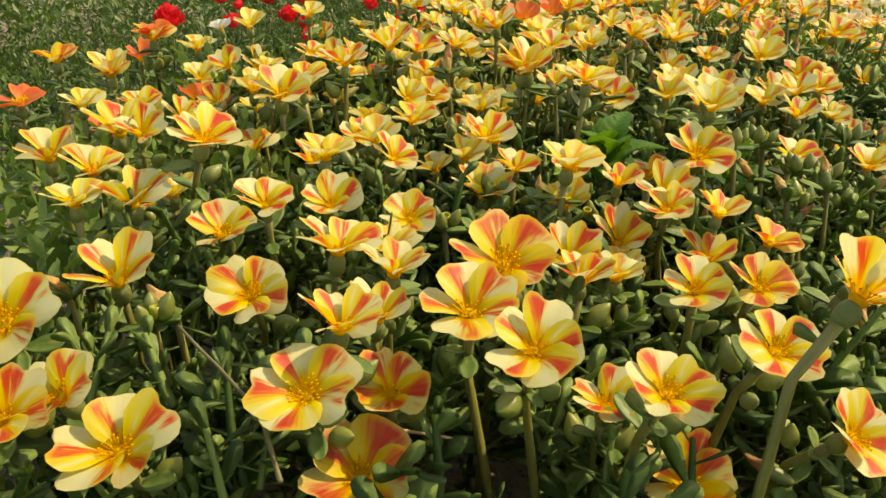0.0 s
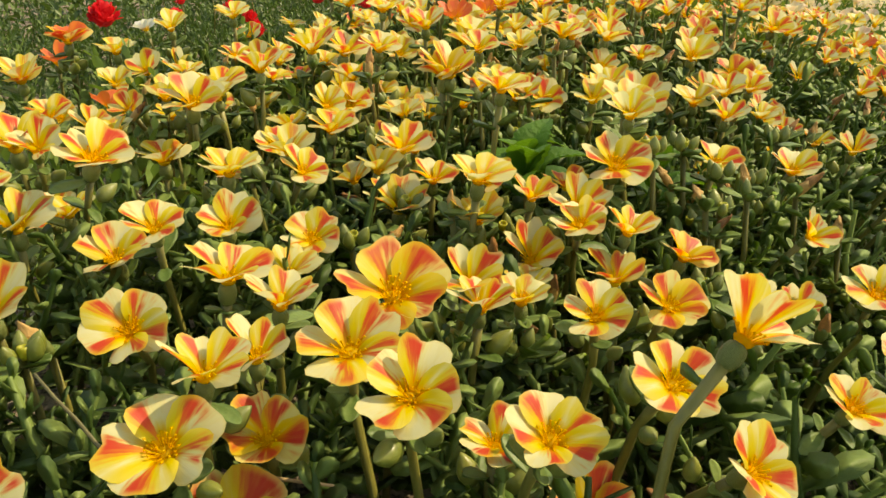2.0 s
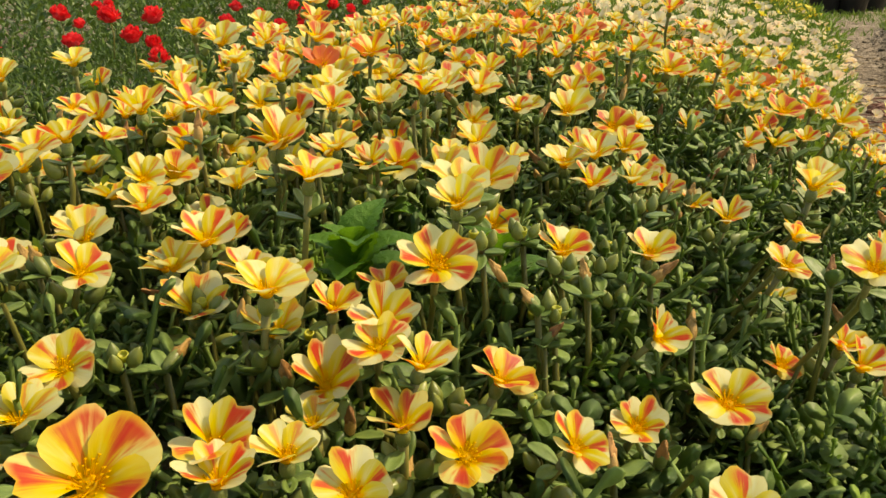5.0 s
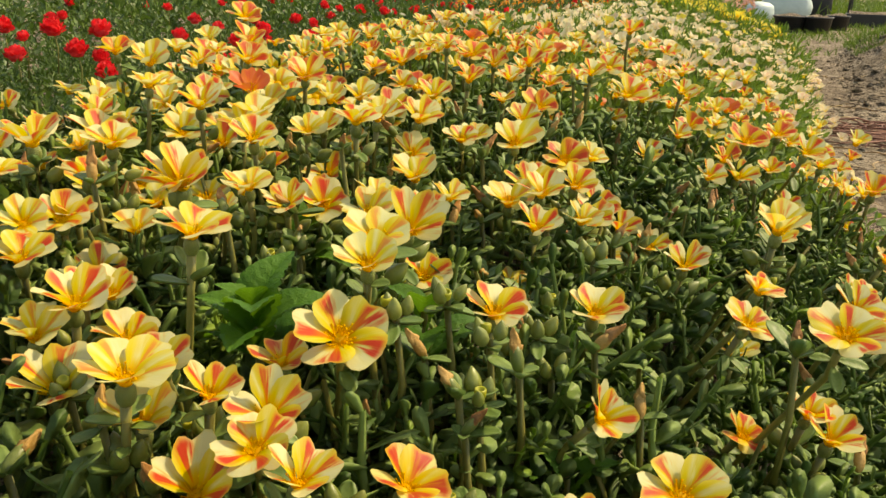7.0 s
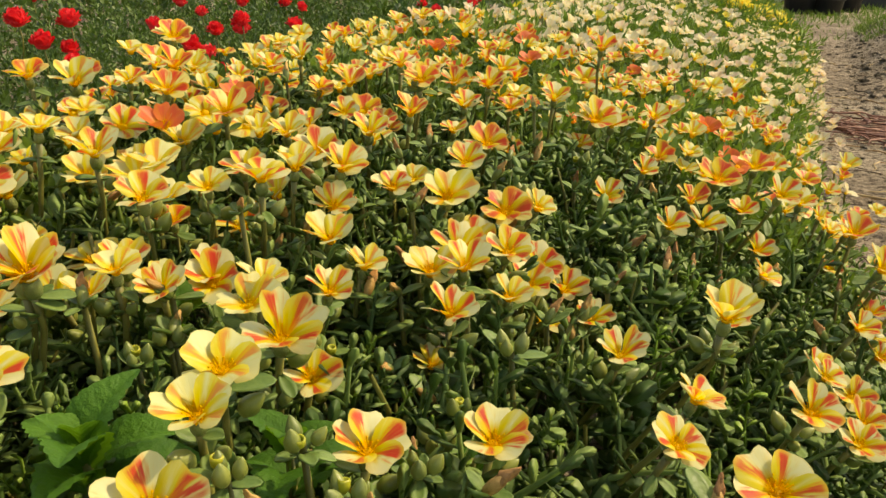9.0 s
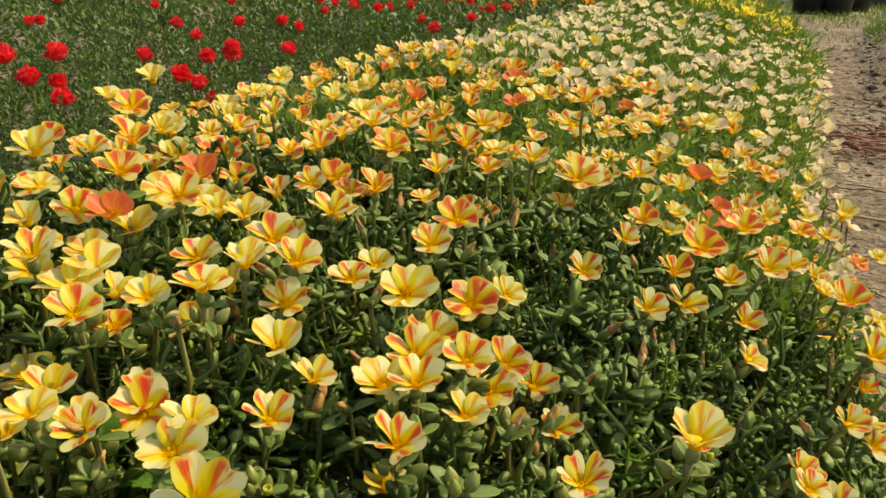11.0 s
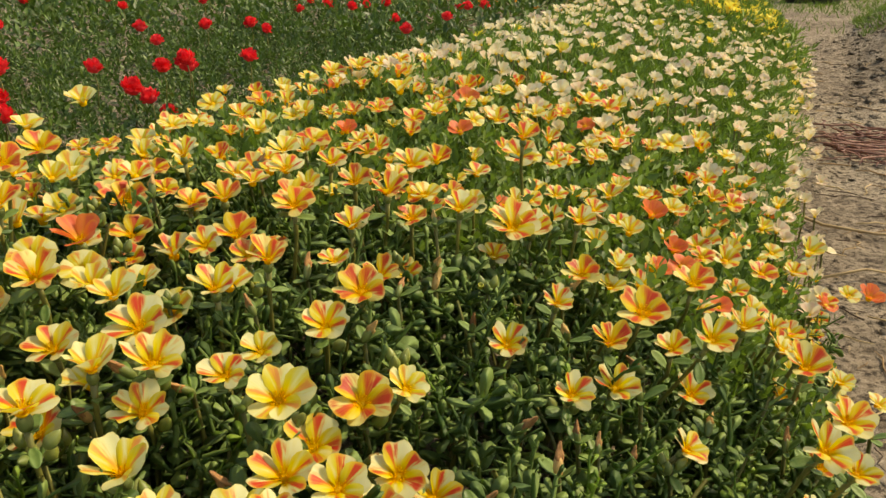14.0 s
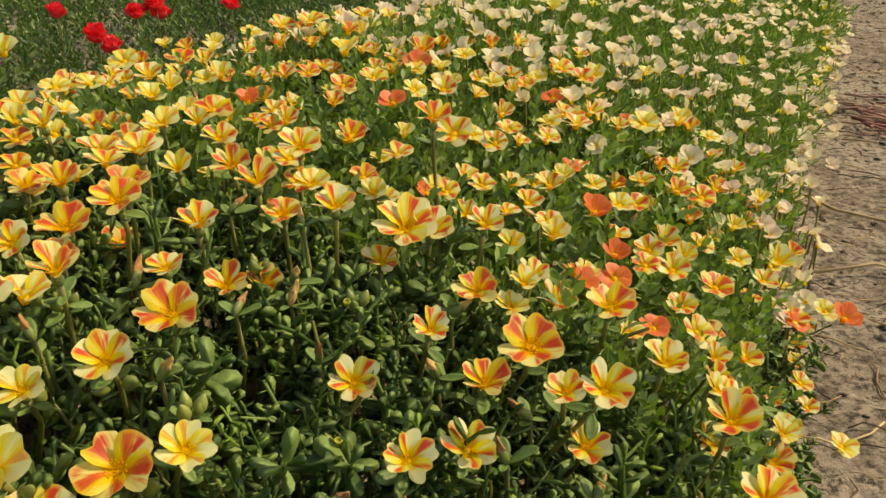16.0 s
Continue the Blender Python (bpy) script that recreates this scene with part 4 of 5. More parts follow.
for tries in range(1800):   # half-hidden ones between the tall flowers
    u, v = rng.uniform(-0.48, -0.20), rng.uniform(0.36, 0.84)
    x, y = to_xy(u, v)
    if any((x - a) ** 2 + (y - b) ** 2 < (0.027 + 0.05 * max(0.0, u + 0.24)) ** 2 for a, b, _ in placed_blooms) or (x - 0.09) ** 2 + (y - 0.43) ** 2 < 0.045 ** 2:
        continue
    z = float(bloom_height(u, v)) - rng.uniform(0.006, 0.034)
    placed_blooms.append((x, y, z))
    fill.append((v, x, y, z, rng.uniform(12, 15.5), rng.uniform(-0.3, 0.4), rng.uniform(-0.6, 0.1), rng.choices("SsPpO", (3, 2, 4, 1.5, 0.6))[0]))
fill.sort()
spare = max(0, 300 - len(placed_blooms) + len(fill) + len(beyond))
for row in fill[:spare]:
    flower(*row[1:], None, 3)
crowd = {"S": [], "P": [], "O": [], "R": []}
for v, x, y, z, mm, nx, ny, kind in fill[spare:] + [(0, *row) for row in beyond]:
    n = Vector((nx, ny, math.sqrt(max(0.04, 1 - nx * nx - ny * ny))))
    crowd[kind.upper()].append(Matrix.Translation(Vector((x, y, z)) - n * (0.2 * mm / 910)) @ n.to_track_quat("Z", "Y").to_matrix().to_4x4() @ Matrix.Rotation(rng.uniform(0, 6.28), 4, "Z") @ Matrix.Scale(mm / 910, 4))

# ---- peach flowers of the next planting, with stray yellow ones ----
def small_bloom(rng_, mat, lift0=60, lift1=22, cells=4):
    vs2, fs2, uv2, n = [], [], [], 0
    for k in range(5):
        v, f, uv = petal_grid(rng_, lift0 + rng_.uniform(-8, 8), lift1 + rng_.uniform(-15, 15), 0.64, cells, cells)
        m = Matrix.Rotation(radians(72 * k + rng_.uniform(-6, 6)), 4, "Z") @ Matrix.Rotation(radians(9), 4, "X")
        vs2 += [m @ Vector(p) for p in v]
        fs2 += [tuple(i + n for i in q) for q in f]
        uv2 += uv
        n += len(v)
    return vs2, fs2, uv2


PALE = [mesh_of("petals", *(lambda b: (b[0], b[1], m_, b[2]))(small_bloom(rng, m_, 62, l_, 6))) for m_, l_ in ((PEACH, 30), (PEACH, 42), (ROSY, 18), (PEACH, 36), (ROSY, 38), (PEACH, 8))]
YELLOWS = [mesh_of("petals", *(lambda b: (b[0], b[1], YELLOW, b[2]))(small_bloom(rng, YELLOW, 62, l_))) for l_ in (20, 32)]
HEART = mesh_of("stamens", *lathe([(0.02, -0.05), (0.14, 0.0), (0.16, 0.14), (0.03, 0.24)], 7), POLLEN)
TALL = mesh_of("stem", *tube([(0, 0, -0.075), (0.004, 0.002, -0.03), (0, 0, 0)], [0.0015, 0.0013, 0.0016], 5), STEM)
spots = []
for tries in range(12000):
    u, v = rng.uniform(-0.62, 0.205), rng.uniform(1.28, 3.45)
    if v < 1.33 + 0.16 * rng.random() or bloom_height(u, v) < 0.11 or (u < -0.08 and v > 3.08 + 0.1 * rng.random()):
        continue
    if any((u - a) ** 2 + (v - b) ** 2 < (0.032 + 0.004 * (v - 1.3)) ** 2 for a, b in spots):
        continue
    spots.append((u, v))
for tries in range(90):   # some lean out over the edge of the path
    v = rng.uniform(1.3, 3.6)
    spots.append((float(np.interp(v, [0.9, 1.4, 3.0, 3.6], [0.2, 0.148, 0.144, 0.13])) + rng.uniform(-0.03, 0.025), v))
spots.sort(key=lambda s: s[1])
later = []
for i, (u, v) in enumerate(spots):
    x, y = to_xy(u, v)
    z = max(float(bloom_height(u, v)), 0.13) + rng.uniform(-0.022, 0.012)
    m = turned(rng, x, y, z, 42, rng.uniform(0.0115, 0.0160))
    yellow = rng.random() < (0.035 if v < 3.1 else 0.15)
    if i >= 210:
        later.append((v, yellow, m))
        continue
    thing = tagged(new("yellow_flower" if yellow else "peach_flower"), "bright yellow open flower" if yellow else "pale peach open flower among narrow leaves", "flower", "peach flowers further along the bed")
    thing.location = (x, y, z - 0.075)
    back_ = Matrix.Translation((0, 0, 0.075)) @ Matrix.Translation((-x, -y, -z))
    piece("corolla", rng.choice(YELLOWS if yellow else PALE), thing, back_ @ m)
    piece("stamen_tuft", HEART, thing, back_ @ m)
    piece("stem", TALL, thing, Matrix.Translation((0, 0, 0.075)))


def far_blooms(name, label, mat, poses, cells=3):
    forms = [small_bloom(rng, mat, 60, l_, cells) for l_ in (10, 25, 38, 18, 0)]
    ob = strew(name, [(b[0], b[1]) for b in forms], [(rng.randrange(5), m) for m in poses], mat, True, [b[2] for b in forms])
    return tagged(ob, label, "flowers", kind="stuff")


for kind, poses in crowd.items():
    if poses:
        far_blooms("purslane_flowers", LABELS[kind].replace("flower", "flowers") + ", further off", PETALS[kind], poses, 5)
hearts = [m for poses in crowd.values() for m in poses]
tagged(strew("stamen_tufts", [lathe([(0.02, -0.05), (0.16, 0.0), (0.24, 0.2), (0.05, 0.3)], 7)], [(0, m) for m in hearts], POLLEN), "golden hearts of the flowers further off", "flowers", kind="stuff")
far_blooms("peach_flowers", "pale peach flowers crowding the far bed", PEACH, [m for i_, (v, yl, m) in enumerate(later) if not yl and i_ % 3], 4)
far_blooms("peach_flowers", "rosy peach flowers crowding the far bed", ROSY, [m for i_, (v, yl, m) in enumerate(later) if not yl and i_ % 3 == 0], 4)
far_blooms("yellow_flowers", "small bright yellow flowers of the far bed", YELLOW,
           [m for v, yl, m in later if yl] + [turned(rng, *to_xy(u, v), float(bloom_height(u, v)) + rng.uniform(-0.01, 0.025), 40, 0.018)
                                             for u, v in ((rng.uniform(-0.46, 0.06), rng.uniform(3.25, 4.4)) for _ in range(460))])
far_blooms("pink_flowers", "dusty pink flowers in the distance", PINK,
           [turned(rng, *to_xy(u, v), 0.275 + rng.uniform(-0.05, 0.03), 40, 0.017) for u, v in ((rng.uniform(-0.75, -0.1), rng.uniform(4.4, 5.3)) for _ in range(360))])
far_blooms("orange_flowers", "orange flowers in the bed beside", ORANGE,
           [turned(rng, *to_xy(u, v), 0.25 + rng.uniform(-0.05, 0.05), 40, 0.019) for u, v in ((rng.uniform(-1.5, -0.72), rng.uniform(3.7, 5.6)) for _ in range(300))])

# ---- where spent flowers and buds stand among the leaves ----
SPENT = [(-0.098, 0.275, 0.270), (-0.140, 0.283, 0.274), (0.085, 0.332, 0.260), (0.133, 0.341, 0.253), (-0.050, 0.437, 0.286), (0.110, 0.221, 0.237), (0.201, 0.519, 0.273), (0.219, 0.500, 0.267),
         (0.015, 0.364, 0.272), (0.068, 0.307, 0.258), (0.103, 0.301, 0.252), (0.088, 0.370, 0.266), (0.130, 0.395, 0.263), (0.062, 0.354, 0.268), (0.182, 0.323, 0.242), (0.202, 0.330, 0.239),
         (0.255, 0.361, 0.227), (0.180, 0.444, 0.263), (0.162, 0.459, 0.269), (0.206, 0.454, 0.262), (0.373, 0.479, 0.218), (0.311, 0.579, 0.265), (0.147, 0.665, 0.300), (0.194, 0.687, 0.299),
         (0.252, 0.813, 0.308), (0.339, 0.812, 0.296), (0.367, 0.671, 0.270), (0.474, 0.756, 0.252), (0.503, 0.712, 0.230), (0.358, 0.765, 0.286), (0.563, 0.719, 0.208), (0.160, 0.643, 0.297)]
MORE_SPENT = [(0.153, 0.397, 0.290), (0.162, 0.372, 0.286), (0.187, 0.387, 0.287), (0.305, 0.572, 0.258), (0.193, 0.585, 0.282), (0.335, 0.608, 0.270), (0.381, 0.631, 0.270), (0.163, 0.364, 0.276)]
CLUSTERS = [(-0.103, 0.265, 0.274), (0.025, 0.400, 0.281), (0.064, 0.288, 0.261), (0.000, 0.360, 0.277), (0.052, 0.363, 0.273), (0.120, 0.344, 0.261), (0.158, 0.350, 0.255), (0.075, 0.381, 0.274),
            (0.175, 0.410, 0.264), (0.150, 0.482, 0.280), (0.102, 0.522, 0.290), (0.227, 0.488, 0.269), (0.013, 0.561, 0.302), (0.092, 0.504, 0.290), (0.215, 0.466, 0.266), (0.188, 0.605, 0.294),
            (0.135, 0.630, 0.303), (0.102, 0.874, 0.331), (0.170, 0.764, 0.317), (0.317, 0.838, 0.306), (0.377, 0.814, 0.293), (0.459, 0.667, 0.240), (0.169, 0.373, 0.284), (0.208, 0.415, 0.270),
            (0.178, 0.399, 0.294), (0.142, 0.395, 0.308), (0.205, 0.429, 0.282), (0.164, 0.416, 0.304), (0.256, 0.512, 0.284)]

# ---- foliage of the beds ----
thick = [leaf_shape(0.0138, 0.0072, 0.0011, -0.05), leaf_shape(0.0098, 0.0064, 0.0012, 0.2), leaf_shape(0.0168, 0.0082, 0.0012, -0.15), leaf_shape(0.0150, 0.0058, 0.0010, 0.1)]
near_shoots = [shoot(rng, thick[k % 4], rng.randint(7, 10), rng.uniform(0.024, 0.040), 0.4, (-8, 52)) for k in range(8)]
far_shoots = [shoot(rng, flat_leaf(0.0128, 0.0062), rng.randint(10, 13), 0.045, stem=False) for k in range(4)]
needles = [shoot(rng, slim_leaf(0.021, 0.0042), rng.randint(12, 16), 0.05, 0.35, (0, 62), False) for k in range(4)]
bushy = [shoot(rng, slim_leaf(0.014, 0.0066), 11, 0.055, 0.4, (0, 70), False) for k in range(4)]
ferny = [shoot(rng, slim_leaf(0.0125, 0.0056), rng.randint(20, 24), 0.055, 0.4, (0, 70), False) for k in range(4)]


def cover(count, u0, u1, v0, v1, depth, top_gap, scale, tilt=45, templates=4):
    placed, tops = [], np.array(placed_blooms + [(a, b, c + 0.016) for a, b, c in SPENT + MORE_SPENT + CLUSTERS])
    for _ in range(count):
        u, v = rng.uniform(u0, u1), rng.uniform(v0, v1)
        x, y = to_xy(u, v)
        hollow = 0.026 * noise.noise((x * 15, y * 15, 5)) + 0.012 * noise.noise((x * 42, y * 42, 1))
        if bloom_height(u, v) < 0.12:
            continue
        z = float(bloom_height(u, v)) - top_gap + (0.012 if u > -0.12 and v < 1.0 else 0.0) - depth * rng.random() ** 1.6 + hollow
        over = tops[((tops[:, 0] - x) / 0.020) ** 2 + ((tops[:, 1] - y - 0.012) / 0.030) ** 2 < 1.0] if v < 1.3 else ()
        if len(over):   # leaves stay below the flowers that they surround
            z = min(z, over[:, 2].min() - 0.038)
        placed.append((rng.randrange(templates), turned(rng, x, y, max(z, ground_height(u, v) - 0.01), tilt, scale * rng.uniform(0.7, 1.25))))
    return placed


def fringe(count, templates):
    """Low shoots that sprawl from the edge of the bed on to the path."""
    placed = []
    for _ in range(count):
        v = rng.uniform(0.55, 1.45)
        u = float(np.interp(v, [0.55, 0.9, 1.15, 1.45], [0.205, 0.20, 0.185, 0.155])) + 0.05 * rng.random() ** 1.5 - 0.03 + 0.025 * noise.noise((v * 9, 0, 3))
        x, y = to_xy(u, v)
        placed.append((rng.randrange(templates), turned(rng, x, y, ground_height(u, v) + rng.uniform(0.0, 0.07), 65, rng.uniform(0.7, 1.15))))
    return placed


runners = [tube([(0, 0, 0), (0.004 * k, 0.010, 0.030), (0.010, 0.024 - 0.006 * k, 0.055)], [0.0017, 0.0015, 0.0012], 5, False) for k in range(3)]
tagged(strew("purslane_stems", runners, cover(340, -0.35, 0.215, 0.3, 1.05, 0.04, 0.060, 0.8, 38, 3), STEM), "olive brown fleshy stems between the leaves", "foliage", kind="stuff")
tagged(strew("young_leaves", near_shoots, cover(420, -0.35, 0.215, 0.3, 1.05, 0.03, 0.034, 0.62, 35, 8), YOUNG), "bright green young purslane tips", "foliage", kind="stuff")
tagged(strew("purslane_leaves", near_shoots, cover(1350, -0.3, 0.215, 0.1, 0.48, 0.07, 0.042, 1.0, 40, 8) + cover(2600, -0.5, 0.215, 0.45, 1.0, 0.07, 0.042, 1.0, 40, 8) + fringe(380, 8), LEAF), "dull green fleshy spoon-shaped purslane leaves", "foliage", kind="stuff")
tagged(strew("purslane_leaves", far_shoots, cover(2600, -0.66, 0.215, 0.95, 1.6, 0.06, 0.048, 1.15) + cover(1000, -0.66, -0.28, -0.2, 1.0, 0.08, 0.06, 1.15) + cover(400, -0.5, 0.215, -0.4, 0.12, 0.07, 0.05, 1.3), LEAF), "dense green purslane foliage further off", "foliage", kind="stuff")
tagged(strew("narrow_leaves", needles, cover(3900, -0.66, 0.19, 1.38, 3.2, 0.075, 0.05, 1.05) + cover(1900, -0.66, 0.21, 3.0, 4.6, 0.08, 0.045, 1.6) + cover(600, -0.7, -0.2, 4.5, 5.2, 0.08, 0.06, 2.0), NEEDLE), "fresh green narrow leaves between peach flowers", "foliage", kind="stuff")


def field(count, u0, u1, v0, v1, zlo, zhi, scale):
    out = []
    for _ in range(count):
        u, v = rng.uniform(u0, u1), rng.uniform(v0, v1)
        x, y = to_xy(u, v)
        z = rng.uniform(zlo, zhi) + 0.02 * noise.noise((x * 4, y * 4, 9))
        out.append((rng.randrange(4), turned(rng, x, y, z, 45, scale * rng.uniform(0.7, 1.3))))
    return out


tagged(strew("fine_leaves", ferny, field(3100, -1.9, -0.68, 0.5, 3.2, 0.10, 0.175, 1.25), FERNY),
       "fine dark green foliage of the neighbouring bed", "foliage", kind="stuff")
tagged(strew("fine_leaves", bushy, field(3000, -3.6, -0.72, 2.6, 7.0, 0.1, 0.2, 2.2) + field(700, -3.5, -1.9, 0.6, 2.8, 0.1, 0.18, 2.2) + field(900, -4.0, -0.6, 6.0, 10.5, 0.1, 0.3, 3.4), FERNY),
       "dark green foliage of the neighbouring bed further off", "foliage", kind="stuff")

# ---- red double flowers on the neighbouring bed ----
def pompom(rng_):
    """A ball of many small petals, the outer ones lowest."""
    parts = []
    for i in range(70):
        t = (i + 0.5) / 70
        up = math.asin(1 - 1.25 * t)
        m = Matrix.Rotation(i * 2.39996, 4, "Z") @ Matrix.Rotation(-up, 4, "Y") @ Matrix.Translation((0.45, 0, 0)) @ Matrix.Rotation(-rng_.uniform(0.3, 1.0), 4, "Y") @ Matrix.Rotation(rng_.uniform(-0.6, 0.6), 4, "X") @ Matrix.Scale(rng_.uniform(0.8, 1.2), 4)
        parts.append(moved(flat_leaf(0.52, 0.42), m))
    parts.append(lathe([(0.1, -0.35), (0.42, -0.25), (0.56, 0.05), (0.42, 0.35), (0.1, 0.5)], 10))
    return join(parts)


POMS = [mesh_of("petals", *pompom(rng), RED) for _ in range(4)]


def red_flower(x, y, z, r):
    thing = tagged(new("red_flower"), "crimson double flower like a pompom on fine foliage", "flower", "red double flowers")
    thing.location = (x, y, z - 0.07)
    piece("corolla", rng.choice(POMS), thing, turned(rng, 0, 0, 0.07, 30, r))
    piece("stem", TALL, thing, Matrix.Translation((0, 0, 0.07)))


REDS_NEAR = [(-0.344, 1.696, 0.314, 20), (-0.281, 1.768, 0.307, 21), (-0.305, 1.684, 0.279, 20), (-0.441, 1.782, 0.259, 19), (-0.431, 1.807, 0.291, 12), (-0.484, 1.859, 0.305, 20), (-0.287, 1.77, 0.259, 15),
             (-0.269, 1.726, 0.236, 19), (-0.16, 1.89, 0.288, 17), (-0.09, 1.86, 0.254, 21), (-0.047, 1.808, 0.247, 17), (-0.039, 1.909, 0.2, 16), (-0.429, 1.333, 0.299, 23), (0.006, 1.9, 0.3, 18)]
REDS_FAR = [(-0.66, 2.76), (-0.61, 2.71), (-0.14, 2.39), (-0.24, 2.69), (-0.07, 2.73), (0.10, 2.11), (-0.06, 2.01), (-0.00, 1.96), (-0.41, 3.26), (-0.18, 3.51), (-0.29, 3.90), (0.05, 2.77), (0.10, 2.64), (0.14, 3.58), (0.27, 3.31), (0.38, 3.79), (0.35, 3.19), (0.48, 3.38), (0.47, 2.87), (0.48, 2.59), (0.67, 3.89), (0.73, 3.57), (0.63, 2.87), (0.74, 3.17), (-0.81, 3.52)]
for x, y, z, mm in REDS_NEAR:
    red_flower(x, y, z - 0.009, mm / 780)
for x, y in REDS_FAR:
    red_flower(x, y, 0.262 + rng.uniform(-0.006, 0.006), rng.uniform(0.020, 0.026))
for tries in range(60):
    u, v = rng.uniform(-2.6, -0.85), rng.uniform(2.9, 5.5)
    red_flower(*to_xy(u, v), 0.25 + rng.uniform(-0.02, 0.02), rng.uniform(0.020, 0.026))

# ---- spent flowers, buds and dead heads among the leaves ----
def crumple(rng_, profile, sides=8, rough=0.18):
    v, f = lathe(profile, sides)
    return [(x * (1 + rng_.uniform(-rough, rough)), y * (1 + rng_.uniform(-rough, rough)), z) for x, y, z in v], f


PODS = [mesh_of("pod", *lathe([(0.0014, -0.003), (0.0036, 0.001), (0.0044, 0.006), (0.0040, 0.011), (0.0030, 0.0145)], 8), p_) for p_ in (WITHERED, CALYX, CALYX)]
def twisted(rng_, length):
    """Shrivelled petals wrung into a pointed, fluted twist."""
    verts, faces, sides = [], [], 12
    profile = [0.0030, 0.0036, 0.0034, 0.0029, 0.0023, 0.0019, 0.0015, 0.0006]
    lean, ph = rng_.uniform(-6, 6), rng_.uniform(0, 6.3)
    for i, r in enumerate(profile):
        z = length * i / (len(profile) - 1)
        for k in range(sides):
            a = 6.2832 * k / sides
            q = r * (1 + 0.38 * math.cos(3 * a + 0.5 * i + ph) + rng_.uniform(-0.2, 0.2))
            verts.append((q * math.cos(a) + lean * z * z * 1.6, q * math.sin(a), z + rng_.uniform(-0.0006, 0.0006)))
    for i in range(len(profile) - 1):
        for k in range(sides):
            a, b = i * sides + k, i * sides + (k + 1) % sides
            faces.append((a, b, b + sides, a + sides))
    faces.append(tuple(range((len(profile) - 1) * sides, len(profile) * sides)))
    return verts, faces


TIPS = [mesh_of("shrivelled_petal", *twisted(rng, l_), t_) for l_, t_ in ((0.016, WITHER_TIP), (0.013, WITHERED), (0.018, WITHER_TIP), (0.014, WITHERED))]
POD_RIM = plain("yellow_green_pod", (0.36, 0.37, 0.03), (0.55, 0.52, 0.05), 200, 0.4, 0.0003, 0.25)
RINGS = mesh_of("open_pod", *lathe([(0.0012, -0.004), (0.0034, -0.001), (0.0038, 0.003), (0.0033, 0.0042), (0.0026, 0.0040), (0.0022, 0.0022), (0.0003, 0.0018)], 10), POD_RIM)
SHORT = mesh_of("stem", *tube([(0, 0, -0.06), (0.003, 0.001, -0.03), (0, 0, 0)], [0.0018, 0.0016, 0.0015], 6), STEM)
BUDS = BUD_MESH


def leaves_at(thing, top_, count, rng_, lo=-5, hi=50):
    for k in range(count):
        lm = Matrix.Translation(top_) @ Matrix.Rotation(k * 6.283 / count + rng_.uniform(-0.5, 0.5), 4, "Z") @ Matrix.Rotation(-radians(rng_.uniform(lo, hi)), 4, "Y") @ Matrix.Scale(rng_.uniform(0.75, 1.2), 4)
        piece("leaf", rng_.choice(WHORL), thing, lm)


def withered_flower(x, y, z):
    thing = tagged(new("withered_flower"), "withered peach-brown flower twisted shut on a green pod", "flower", "spent flowers")
    thing.location = (x, y, z - 0.06)
    m = Matrix.Translation((0, 0, 0.06)) @ Matrix.Rotation(rng.uniform(0, 6.28), 4, "Z") @ Matrix.Rotation(radians(rng.uniform(5, 70)), 4, "X") @ Matrix.Scale(rng.uniform(0.45, 0.68), 4)
    pod = piece("pod", rng.choice(PODS), thing, m)
    piece("shrivelled_petal", rng.choice(TIPS), pod, Matrix.Translation((0, 0, 0.0115)), "brown twisted tip")
    piece("stem", SHORT, thing, Matrix.Translation((0, 0, 0.06)))
    leaves_at(thing, Vector((0, 0, 0.058)), 3, rng)


def bud_cluster(x, y, z):
    thing = tagged(new("flower_bud_cluster"), "cluster of pointed green flower buds among fleshy leaves", "bud", "bud clusters")
    thing.location = (x, y, z - 0.06)
    piece("stem", SHORT, thing, Matrix.Translation((0, 0, 0.06)))
    for k in range(rng.randint(3, 4)):
        m = Matrix.Translation((0, 0, 0.059)) @ Matrix.Rotation(k * 2.1 + rng.uniform(-0.4, 0.4), 4, "Z") @ Matrix.Translation((0.0036, 0, 0)) @ Matrix.Rotation(radians(rng.uniform(8, 36)), 4, "Y") @ Matrix.Scale(rng.uniform(0.5, 0.78), 4)
        piece("bud", rng.choice(BUDS), thing, m)
    if rng.random() < 0.6:
        piece("open_pod", RINGS, thing, Matrix.Translation((rng.uniform(-0.006, 0.006), rng.uniform(-0.006, 0.006), 0.0625)) @ Matrix.Rotation(rng.uniform(-0.5, 0.5), 4, "X") @ Matrix.Scale(0.6, 4), "yellow-green pod with a hollow top")
    leaves_at(thing, Vector((0, 0, 0.056)), 4, rng)


for x, y, z in SPENT + MORE_SPENT:
    withered_flower(x, y, z)
for x, y, z in CLUSTERS:
    bud_cluster(x, y, z)
near_ones = [b for b in placed_blooms if 0.36 < to_uv(b[0], b[1])[1] < 0.95]
for k in range(58):   # spent ones close beside flowers
    bx, by, bz = near_ones[(k * 37) % len(near_ones)]
    a = rng.uniform(0, 6.28)
    withered_flower(bx + 0.022 * math.cos(a), by + 0.022 * math.sin(a), bz - rng.uniform(0.002, 0.016))
for tries in range(70):   # more of both, scattered
    u, v = rng.uniform(-0.42, 0.16), rng.uniform(0.38, 1.25)
    x, y = to_xy(u, v)
    if any((x - a) ** 2 + (y - b) ** 2 < 0.016 ** 2 for a, b, _ in placed_blooms):
        continue
    (withered_flower if tries % 2 else bud_cluster)(x, y, float(bloom_height(u, v)) - rng.uniform(0.004, 0.026))

